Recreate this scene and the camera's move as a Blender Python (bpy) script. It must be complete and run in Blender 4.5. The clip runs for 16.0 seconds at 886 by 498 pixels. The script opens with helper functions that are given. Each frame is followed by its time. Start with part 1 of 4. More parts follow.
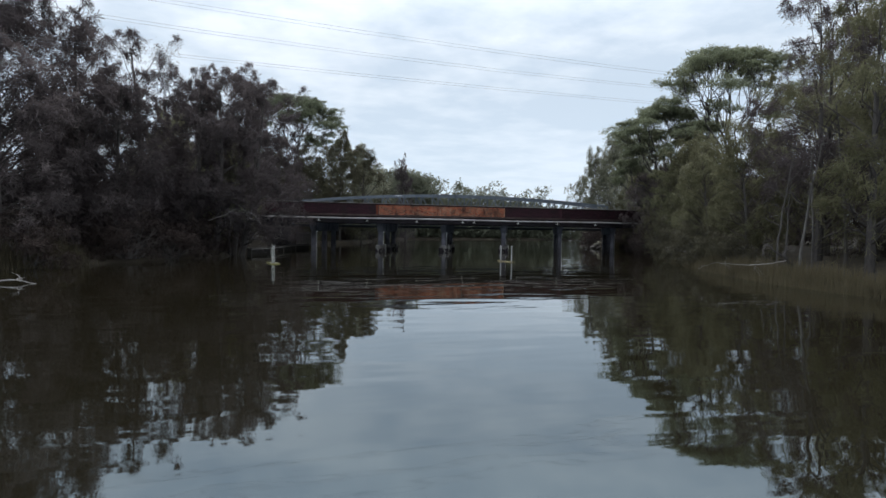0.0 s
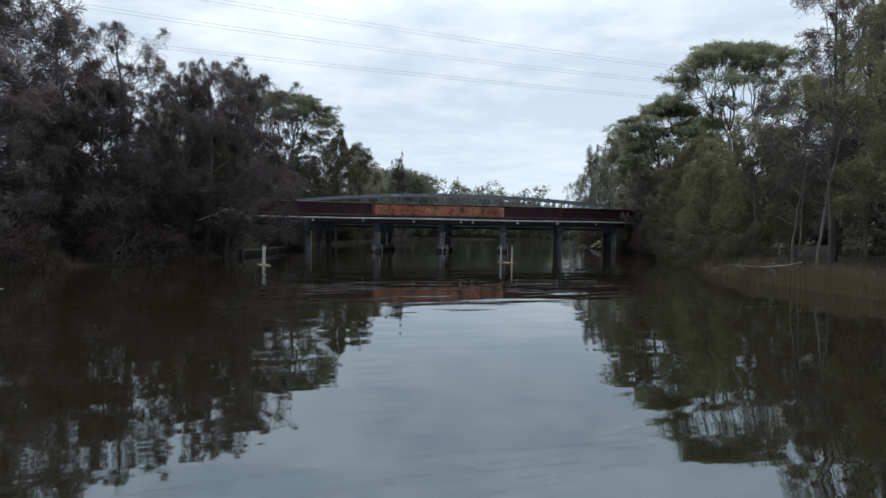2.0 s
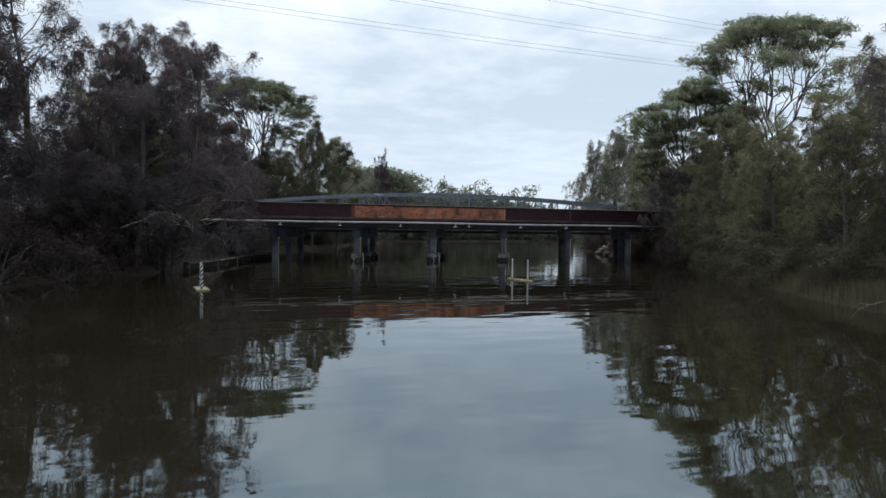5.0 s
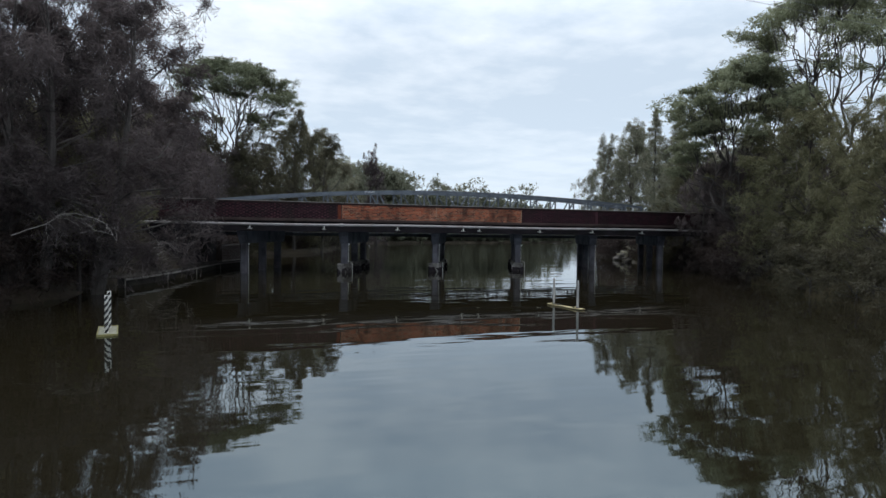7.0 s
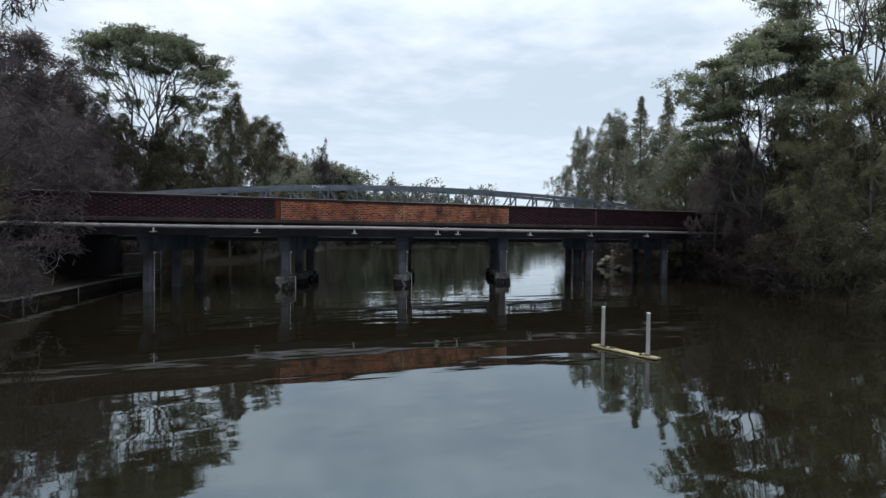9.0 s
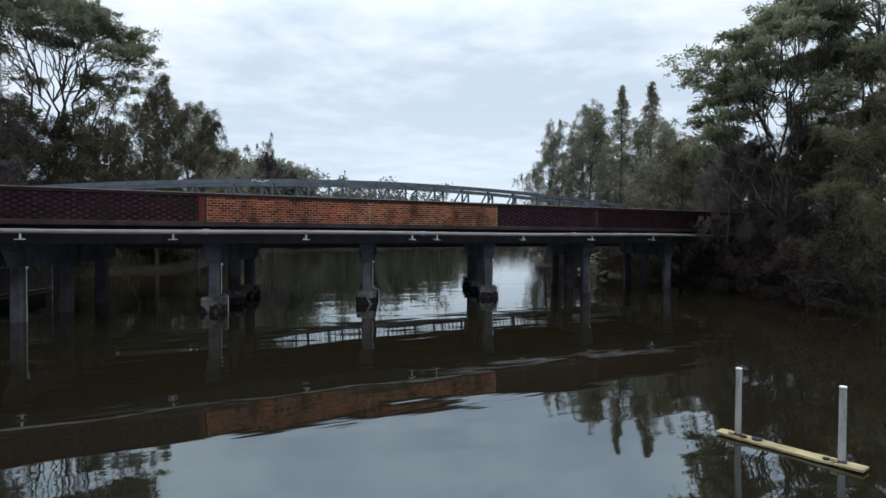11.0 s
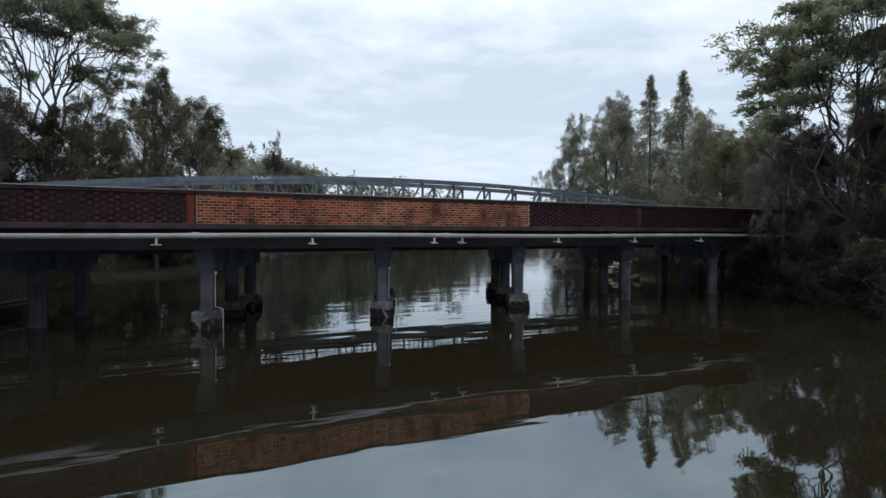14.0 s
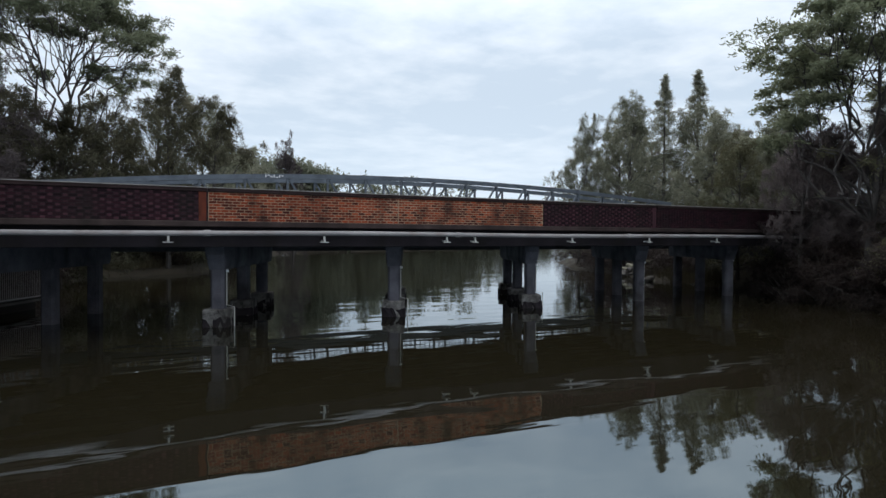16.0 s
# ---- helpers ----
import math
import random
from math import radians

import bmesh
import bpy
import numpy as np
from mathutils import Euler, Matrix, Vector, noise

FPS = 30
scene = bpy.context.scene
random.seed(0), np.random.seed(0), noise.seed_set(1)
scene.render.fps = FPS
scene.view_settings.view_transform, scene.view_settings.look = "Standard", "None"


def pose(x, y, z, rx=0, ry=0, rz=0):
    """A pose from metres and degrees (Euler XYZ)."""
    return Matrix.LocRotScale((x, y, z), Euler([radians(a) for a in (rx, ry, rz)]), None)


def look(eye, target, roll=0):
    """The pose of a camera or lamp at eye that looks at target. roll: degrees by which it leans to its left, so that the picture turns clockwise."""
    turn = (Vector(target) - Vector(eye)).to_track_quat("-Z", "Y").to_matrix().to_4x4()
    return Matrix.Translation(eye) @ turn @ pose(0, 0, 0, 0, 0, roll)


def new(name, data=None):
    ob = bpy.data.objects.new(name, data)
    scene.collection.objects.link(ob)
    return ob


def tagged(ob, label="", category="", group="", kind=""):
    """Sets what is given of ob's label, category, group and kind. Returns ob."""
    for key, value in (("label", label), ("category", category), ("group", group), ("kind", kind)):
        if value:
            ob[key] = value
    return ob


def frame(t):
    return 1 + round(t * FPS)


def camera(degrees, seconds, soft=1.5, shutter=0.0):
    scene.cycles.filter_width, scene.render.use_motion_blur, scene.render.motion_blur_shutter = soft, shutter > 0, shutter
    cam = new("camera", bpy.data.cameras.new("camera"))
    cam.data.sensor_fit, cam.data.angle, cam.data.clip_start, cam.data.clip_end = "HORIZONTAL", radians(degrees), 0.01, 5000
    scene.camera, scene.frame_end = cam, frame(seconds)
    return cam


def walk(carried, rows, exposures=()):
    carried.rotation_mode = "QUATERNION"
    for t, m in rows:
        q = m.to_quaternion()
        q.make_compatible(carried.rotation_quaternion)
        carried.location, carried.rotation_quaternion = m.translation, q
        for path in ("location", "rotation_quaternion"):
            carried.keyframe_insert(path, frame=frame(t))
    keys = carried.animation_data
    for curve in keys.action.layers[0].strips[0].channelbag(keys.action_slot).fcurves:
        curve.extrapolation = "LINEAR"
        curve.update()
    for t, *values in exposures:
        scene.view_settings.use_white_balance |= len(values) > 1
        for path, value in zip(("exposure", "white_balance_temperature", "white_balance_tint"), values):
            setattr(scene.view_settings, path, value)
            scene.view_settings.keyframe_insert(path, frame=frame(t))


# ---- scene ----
cam = camera(73.0, 16.0)
PATH = [
    (0, (-10.862, -58.063, 1.976), (-10.291, -56.147, 1.919), 0.8),
    (0.5, (-10.773, -58.011, 1.978), (-10.201, -56.095, 1.923), 0.8),
    (1, (-10.716, -57.81, 1.998), (-10.14, -55.896, 1.942), 0.8),
    (1.5, (-10.63, -57.418, 2.009), (-10.052, -55.504, 1.952), 0.8),
    (2, (-10.487, -56.716, 2.007), (-9.908, -54.802, 1.949), 0.7),
    (2.5, (-10.199, -55.674, 2.013), (-9.6, -53.767, 1.956), 0.7),
    (3, (-9.951, -54.479, 2.118), (-9.342, -52.575, 2.058), 0.7),
    (3.5, (-9.684, -53.149, 2.238), (-9.071, -51.246, 2.177), 0.7),
    (4, (-9.39, -51.706, 2.323), (-8.775, -49.804, 2.264), 0.7),
    (6.5, (-7.648, -42.468, 2.767), (-6.981, -40.583, 2.708), 0.7),
    (7, (-7.247, -40.226, 2.875), (-6.576, -38.342, 2.815), 0.8),
    (7.5, (-6.756, -38.027, 2.936), (-6.088, -36.142, 2.877), 0.7),
    (8, (-6.278, -35.813, 2.96), (-5.593, -33.935, 2.903), 0.6),
    (8.5, (-5.722, -33.609, 2.907), (-4.988, -31.749, 2.856), 0.6),
    (9, (-5.254, -31.786, 2.896), (-4.434, -29.962, 2.847), 0.6),
    (9.5, (-4.821, -30.074, 2.909), (-3.956, -28.271, 2.864), 0.6),
    (10, (-4.468, -28.59, 2.957), (-3.56, -26.808, 2.911), 0.5),
    (12.5, (-2.481, -21.933, 3.168), (-1.49, -20.196, 3.128), 0.2),
    (13, (-2.474, -21.884, 3.171), (-1.506, -20.134, 3.131), 0.1),
    (13.5, (-2.488, -21.995, 3.155), (-1.534, -20.238, 3.113), 0.1),
    (14, (-2.471, -21.961, 3.148), (-1.53, -20.196, 3.105), -0.0),
    (14.5, (-2.421, -21.869, 3.086), (-1.492, -20.098, 3.043), -0.0),
    (15, (-2.386, -21.835, 3.065), (-1.467, -20.059, 3.023), 0.1),
    (15.5, (-2.333, -21.811, 3.088), (-1.423, -20.03, 3.046), 0.1),
    (16, (-2.432, -21.75, 3.092), (-1.523, -19.969, 3.051), 0.3),
]
walk(cam, [(t, look(eye, target, roll)) for t, eye, target, roll in PATH])

# ---- world, sun, exposure ----
SUN_AZ, SUN_EL = radians(20), radians(48)
world = bpy.data.worlds.new("overcast_sky")
scene.world = world
world.use_nodes = True
wn, wl = world.node_tree.nodes, world.node_tree.links
wn.clear()


def wnode(kind, **kw):
    n = wn.new(kind)
    for k, v in kw.items():
        n.inputs[k].default_value = v
    return n


sky = wn.new("ShaderNodeTexSky")
sky.sky_type, sky.sun_disc = "NISHITA", False
sky.sun_elevation, sky.sun_rotation = SUN_EL, SUN_AZ
bg_clear = wnode("ShaderNodeBackground", Strength=0.08)
wl.new(sky.outputs[0], bg_clear.inputs["Color"])
coord = wn.new("ShaderNodeTexCoord")
sep = wn.new("ShaderNodeSeparateXYZ")
wl.new(coord.outputs["Generated"], sep.inputs[0])


def wmath(op, a, b=0.0):
    n = wn.new("ShaderNodeMath")
    n.operation = op
    for i, v in enumerate((a, b)):
        if isinstance(v, (int, float)):
            n.inputs[i].default_value = v
        else:
            wl.new(v, n.inputs[i])
    return n.outputs[0]


up = wmath("MAXIMUM", sep.outputs["Z"], 0.0)
den = wmath("ADD", up, 0.09)
comb = wn.new("ShaderNodeCombineXYZ")
wl.new(wmath("DIVIDE", sep.outputs["X"], den), comb.inputs[0])
wl.new(wmath("DIVIDE", sep.outputs["Y"], den), comb.inputs[1])
big = wnode("ShaderNodeTexNoise", Scale=0.55, Detail=7.0, Roughness=0.52, Distortion=0.35)
small = wnode("ShaderNodeTexNoise", Scale=2.8, Detail=6.0, Roughness=0.55)
wl.new(comb.outputs[0], big.inputs["Vector"])
wl.new(comb.outputs[0], small.inputs["Vector"])
blend = wmath("ADD", wmath("MULTIPLY", big.outputs[0], 0.60), wmath("MULTIPLY", small.outputs[0], 0.40))
ramp = wn.new("ShaderNodeValToRGB")
ramp.color_ramp.elements[0].position, ramp.color_ramp.elements[0].color = 0.43, (0.605, 0.715, 0.84, 1)
ramp.color_ramp.elements[1].position, ramp.color_ramp.elements[1].color = 0.59, (0.905, 0.98, 1.06, 1)
wl.new(blend, ramp.inputs[0])
haze = wn.new("ShaderNodeMix")
haze.data_type = "RGBA"
haze.inputs["B"].default_value = (0.70, 0.835, 0.99, 1)
wl.new(ramp.outputs[0], haze.inputs["A"])
hz = wn.new("ShaderNodeMapRange")
hz.inputs["From Min"].default_value, hz.inputs["From Max"].default_value = 0.02, 0.3
hz.inputs["To Min"].default_value, hz.inputs["To Max"].default_value = 0.85, 0.0
wl.new(up, hz.inputs["Value"])
wl.new(hz.outputs[0], haze.inputs["Factor"])
bg_cloud = wnode("ShaderNodeBackground", Strength=1.0)
zen = wn.new("ShaderNodeMapRange")
zen.interpolation_type = "SMOOTHSTEP"
zen.inputs["From Min"].default_value, zen.inputs["From Max"].default_value = 0.2, 0.95
zen.inputs["To Min"].default_value, zen.inputs["To Max"].default_value = 1.04, 2.6
wl.new(up, zen.inputs["Value"])
wl.new(zen.outputs[0], bg_cloud.inputs["Strength"])
wl.new(haze.outputs["Result"], bg_cloud.inputs["Color"])
mixw = wnode("ShaderNodeMixShader", Fac=0.9)
wl.new(bg_clear.outputs[0], mixw.inputs[1])
wl.new(bg_cloud.outputs[0], mixw.inputs[2])
wout = wn.new("ShaderNodeOutputWorld")
wl.new(mixw.outputs[0], wout.inputs[0])

sun = new("sun", bpy.data.lights.new("sun", "SUN"))
sun.data.energy, sun.data.angle, sun.data.color = 1.1, radians(25), (1.0, 0.97, 0.93)
sun.matrix_world = look((0, 0, 60), (-60 * math.sin(SUN_AZ) / math.tan(SUN_EL), -60 * math.cos(SUN_AZ) / math.tan(SUN_EL), 0))


# ---- materials ----
def material(name, dark, light, scale=3.0, fine=40.0, rough=0.8, bump=0.3, metal=0.0, stretch=(1, 1, 1), vary=None, streak=0.0, spec=0.18, streak_col=(0.015, 0.012, 0.01), mixed=0.45):
    """Two-scale procedural surface. vary: 'object' or 'island' adds a random value for each piece; streak: run-down grime."""
    m = bpy.data.materials.new(name)
    m.use_nodes = True
    n, l = m.node_tree.nodes, m.node_tree.links
    b = n["Principled BSDF"]
    b.inputs["Metallic"].default_value = metal
    b.inputs["Specular IOR Level"].default_value = spec
    geo = n.new("ShaderNodeNewGeometry")
    mp = n.new("ShaderNodeMapping")
    mp.inputs["Scale"].default_value = stretch
    l.new(geo.outputs["Position"], mp.inputs["Vector"])
    n1, n2 = n.new("ShaderNodeTexNoise"), n.new("ShaderNodeTexNoise")
    for q, s, d in ((n1, scale, 5.0), (n2, fine, 3.0)):
        q.inputs["Scale"].default_value, q.inputs["Detail"].default_value = s, d
        l.new(mp.outputs[0], q.inputs["Vector"])
    add = n.new("ShaderNodeMath")
    add.operation = "MULTIPLY_ADD"
    l.new(n2.outputs[0], add.inputs[0])
    add.inputs[1].default_value = 0.35
    half = n.new("ShaderNodeMath")
    half.operation = "MULTIPLY"
    half.inputs[1].default_value = 0.65
    l.new(n1.outputs[0], half.inputs[0])
    l.new(half.outputs[0], add.inputs[2])
    value = add.outputs[0]
    if vary:
        src = n.new("ShaderNodeObjectInfo").outputs["Random"] if vary == "object" else geo.outputs["Random Per Island"]
        mx = n.new("ShaderNodeMix")
        mx.inputs["Factor"].default_value = mixed
        l.new(value, mx.inputs["A"])
        l.new(src, mx.inputs["B"])
        value = mx.outputs["Result"]
    r = n.new("ShaderNodeValToRGB")
    r.color_ramp.elements[0].position, r.color_ramp.elements[0].color = 0.32, (*dark, 1)
    r.color_ramp.elements[1].position, r.color_ramp.elements[1].color = 0.68, (*light, 1)
    l.new(value, r.inputs[0])
    col = r.outputs[0]
    if streak:
        sm = n.new("ShaderNodeMapping")
        sm.inputs["Scale"].default_value = (0.9, 0.9, 0.5)
        l.new(geo.outputs["Position"], sm.inputs["Vector"])
        sn = n.new("ShaderNodeTexNoise")
        sn.inputs["Scale"].default_value, sn.inputs["Detail"].default_value = 1.3, 6.0
        l.new(sm.outputs[0], sn.inputs["Vector"])
        sr = n.new("ShaderNodeMapRange")
        sr.inputs["From Min"].default_value, sr.inputs["From Max"].default_value = 0.48, 0.68
        sr.inputs["To Max"].default_value = streak
        l.new(sn.outputs[0], sr.inputs["Value"])
        sx = n.new("ShaderNodeMix")
        sx.data_type = "RGBA"
        sx.inputs["B"].default_value = (*streak_col, 1)
        l.new(sr.outputs[0], sx.inputs["Factor"])
        l.new(col, sx.inputs["A"])
        col = sx.outputs["Result"]
    l.new(col, b.inputs["Base Color"])
    rr = n.new("ShaderNodeMapRange")
    rr.inputs["To Min"].default_value, rr.inputs["To Max"].default_value = max(0.02, rough - 0.12), min(1.0, rough + 0.1)
    l.new(n1.outputs[0], rr.inputs["Value"])
    l.new(rr.outputs[0], b.inputs["Roughness"])
    if bump:
        bp = n.new("ShaderNodeBump")
        bp.inputs["Strength"].default_value, bp.inputs["Distance"].default_value = bump, 0.02
        l.new(n2.outputs[0], bp.inputs["Height"])
        l.new(bp.outputs[0], b.inputs["Normal"])
    return m


def foliage(name, dark, light, trans=0.25):
    m = bpy.data.materials.new(name)
    m.use_nodes = True
    n, l = m.node_tree.nodes, m.node_tree.links
    b = n["Principled BSDF"]
    geo, info = n.new("ShaderNodeNewGeometry"), n.new("ShaderNodeObjectInfo")
    tx = n.new("ShaderNodeTexNoise")
    tx.inputs["Scale"].default_value, tx.inputs["Detail"].default_value = 0.45, 4.0
    l.new(geo.outputs["Position"], tx.inputs["Vector"])
    a = n.new("ShaderNodeMix")
    a.inputs["Factor"].default_value = 0.25
    l.new(tx.outputs[0], a.inputs["A"])
    l.new(geo.outputs["Random Per Island"], a.inputs["B"])
    a2 = n.new("ShaderNodeMix")
    a2.inputs["Factor"].default_value = 0.3
    l.new(a.outputs["Result"], a2.inputs["A"])
    l.new(info.outputs["Random"], a2.inputs["B"])
    r = n.new("ShaderNodeValToRGB")
    r.color_ramp.elements[0].position, r.color_ramp.elements[0].color = 0.28, (*dark, 1)
    r.color_ramp.elements[1].position, r.color_ramp.elements[1].color = 0.72, (*light, 1)
    l.new(a2.outputs["Result"], r.inputs[0])
    l.new(r.outputs[0], b.inputs["Base Color"])
    b.inputs["Roughness"].default_value = 0.6
    b.inputs["Specular IOR Level"].default_value = 0.15
    t = n.new("ShaderNodeBsdfTranslucent")
    l.new(r.outputs[0], t.inputs["Color"])
    mx = n.new("ShaderNodeMixShader")
    mx.inputs[0].default_value = trans
    l.new(b.outputs[0], mx.inputs[1])
    l.new(t.outputs[0], mx.inputs[2])
    l.new(mx.outputs[0], n["Material Output"].inputs["Surface"])
    return m


M_CONC = material("weathered_concrete", (0.068, 0.064, 0.075), (0.170, 0.161, 0.184), 1.6, 30, 0.85, 0.35, streak=0.7)
# deck, girders, abutments: shade below the bridge is put into this concrete's colour
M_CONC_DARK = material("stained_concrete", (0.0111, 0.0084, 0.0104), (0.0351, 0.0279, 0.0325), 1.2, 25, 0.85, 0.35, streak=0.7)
M_PLINTH = material("tide_stained_concrete", (0.025, 0.022, 0.021), (0.29, 0.27, 0.255), 4.5, 25, 0.85, 0.5, streak=0.85)
# coping: dark below, with a paler strip along its top
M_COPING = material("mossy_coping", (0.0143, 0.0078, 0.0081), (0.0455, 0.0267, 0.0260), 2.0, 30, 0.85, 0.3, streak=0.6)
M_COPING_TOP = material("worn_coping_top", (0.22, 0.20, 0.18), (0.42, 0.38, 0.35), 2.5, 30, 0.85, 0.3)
M_MORTAR = material("mortar", (0.24, 0.155, 0.10), (0.44, 0.315, 0.22), 2.0, 60, 0.9, 0.3, streak=0.8)
M_MORTAR_DARK = material("sooty_mortar", (0.0126, 0.0084, 0.0091), (0.0350, 0.0238, 0.0252), 2.0, 60, 0.9, 0.3)
ORANGE = ((0.062, 0.012, 0.009), (0.320, 0.064, 0.025))
M_BRICK = material("orange_brick", *ORANGE, 1.5, 45, 0.82, 0.35, vary="object", streak=0.75, streak_col=(0.022, 0.011, 0.010), mixed=0.45)
M_BRICK_J = material("orange_brick_run", *ORANGE, 1.5, 45, 0.82, 0.35, vary="island", streak=0.75, streak_col=(0.022, 0.011, 0.010), mixed=0.45)
M_DARKBRICK = material("maroon_brick", (0.0118, 0.0036, 0.0062), (0.0325, 0.0086, 0.0135), 1.5, 45, 0.75, 0.35, vary="object", streak=0.6)
M_DARKBRICK_J = material("maroon_brick_run", (0.0118, 0.0036, 0.0062), (0.0325, 0.0086, 0.0135), 1.5, 45, 0.75, 0.35, vary="island", streak=0.6)
M_HEADER = material("red_header_brick", (0.034, 0.0125, 0.018), (0.092, 0.036, 0.045), 1.5, 45, 0.8, 0.35, vary="object", streak=0.6, mixed=0.3)
M_HEADER_J = material("red_header_brick_run", (0.034, 0.0125, 0.018), (0.092, 0.036, 0.045), 1.5, 45, 0.8, 0.35, vary="island", streak=0.6, mixed=0.3)
M_WORN_J = material("worn_maroon_brick_run", (0.016, 0.0052, 0.0085), (0.047, 0.0145, 0.020), 1.5, 45, 0.8, 0.35, vary="island", streak=0.6, mixed=0.3)
M_PILASTER = material("rubbed_red_brick", (0.070, 0.016, 0.010), (0.165, 0.042, 0.022), 2.5, 45, 0.82, 0.35, streak=0.5)
M_PIPE = material("pale_pipe_paint", (0.2380, 0.2125, 0.2082), (0.3910, 0.3570, 0.3485), 1.4, 30, 0.6, 0.15, stretch=(0.3, 1, 1), streak=0.35, streak_col=(0.16, 0.09, 0.06))
M_STEEL = material("galvanised_steel", (0.085, 0.097, 0.115), (0.165, 0.184, 0.212), 2.2, 30, 0.5, 0.1, metal=0.35)
M_DARKSTEEL = material("dark_steel", (0.02, 0.022, 0.026), (0.05, 0.055, 0.06), 2.2, 30, 0.6, 0.1, metal=0.3)
M_ASPHALT = material("asphalt", (0.035, 0.035, 0.037), (0.07, 0.07, 0.072), 1.0, 80, 0.9, 0.4)
M_BARK = material("grey_bark", (0.03, 0.026, 0.025), (0.12, 0.105, 0.098), 2.0, 18, 0.9, 0.6, stretch=(1, 1, 0.25))
M_PALEBARK = material("pale_gum_bark", (0.050, 0.043, 0.040), (0.15, 0.137, 0.125), 1.3, 14, 0.85, 0.4, stretch=(1, 1, 0.3))
M_DRIFT = material("bleached_driftwood", (0.17, 0.15, 0.14), (0.38, 0.35, 0.33), 2.0, 25, 0.85, 0.5)
M_TIMBER = material("grey_timber", (0.075, 0.066, 0.060), (0.23, 0.208, 0.19), 2.5, 30, 0.88, 0.5, stretch=(0.3, 0.3, 2))
# grey timber again, with the shade under the boardwalk put into the colour
M_BOARD = material("dark_wet_timber", (0.018, 0.015, 0.013), (0.055, 0.047, 0.04), 2.5, 30, 0.88, 0.5, stretch=(0.3, 0.3, 2))
M_POST = material("weathered_white_paint", (0.42, 0.40, 0.37), (0.68, 0.66, 0.62), 3.0, 30, 0.75, 0.2, streak=0.4, streak_col=(0.2, 0.17, 0.13))
M_GREYPOST = material("weathered_grey_post", (0.20, 0.19, 0.18), (0.43, 0.41, 0.39), 3.0, 30, 0.7, 0.2, stretch=(3, 3, 0.6), streak=0.35, streak_col=(0.12, 0.10, 0.08))
M_PLANK = material("tan_weathered_plank", (0.24, 0.185, 0.095), (0.50, 0.41, 0.235), 4.0, 40, 0.85, 0.4, streak=0.45, streak_col=(0.10, 0.075, 0.045))
M_LEDGE = material("brown_stained_ledge", (0.024, 0.0155, 0.015), (0.075, 0.052, 0.047), 1.4, 30, 0.85, 0.35, streak=0.6)
M_WHITE = material("white_paint", (0.62, 0.62, 0.62), (0.8, 0.8, 0.8), 3.0, 30, 0.6, 0.1)
M_BLACK = material("black_paint", (0.015, 0.015, 0.016), (0.03, 0.03, 0.03), 3.0, 30, 0.6, 0.1)
M_YELLOW = material("yellow_green_float", (0.10, 0.09, 0.035), (0.27, 0.24, 0.10), 3.0, 30, 0.7, 0.2)
M_FLOAT = material("algae_stained_float", (0.11, 0.108, 0.085), (0.26, 0.25, 0.19), 5.0, 30, 0.75, 0.3)
M_ROCK = material("pale_rock", (0.095, 0.084, 0.060), (0.27, 0.245, 0.18), 1.5, 20, 0.9, 0.6)
M_ROCK_DARK = material("mossy_rock", (0.045, 0.038, 0.034), (0.13, 0.112, 0.098), 1.5, 20, 0.9, 0.6)
M_GROUND = material("muddy_leaf_litter", (0.016, 0.012, 0.009), (0.05, 0.04, 0.027), 0.35, 6, 0.95, 0.7)
M_WIRE = material("aluminium_wire", (0.16, 0.165, 0.18), (0.26, 0.265, 0.28), 3, 30, 0.5, 0.0, metal=0.6)

F_OAK = foliage("she_oak_foliage", (0.0508, 0.0405, 0.0416), (0.1771, 0.1436, 0.1404), 0.45)
F_OLIVE = foliage("olive_foliage", (0.0900, 0.0845, 0.0475), (0.2640, 0.2490, 0.1440), 0.48)
F_GUM = foliage("gum_foliage", (0.1239, 0.1357, 0.0850), (0.3245, 0.3398, 0.2124), 0.5)
# distance haze is put into this paler leaf colour
F_FAR = foliage("distant_foliage", (0.095, 0.102, 0.070), (0.215, 0.217, 0.152), 0.4)
# greyed leaves, with the haze beyond the bridge put into the colour
F_MID = foliage("grey_green_foliage", (0.108, 0.106, 0.075), (0.290, 0.285, 0.205), 0.48)
# near-black leaves: shade under the bank trees is put into their colour
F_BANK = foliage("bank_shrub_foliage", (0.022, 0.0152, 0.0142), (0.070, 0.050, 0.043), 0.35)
F_SHRUB = foliage("dull_shrub_foliage", (0.042, 0.037, 0.024), (0.128, 0.115, 0.074), 0.4)
# brown-olive leaves, darkened to carry the shade among crowded lower crowns
F_UMBER = foliage("umber_foliage", (0.0487, 0.0444, 0.0261), (0.1409, 0.1305, 0.0818), 0.42)
F_GRASS = foliage("dry_reed", (0.047, 0.038, 0.023), (0.120, 0.098, 0.058), 0.15)

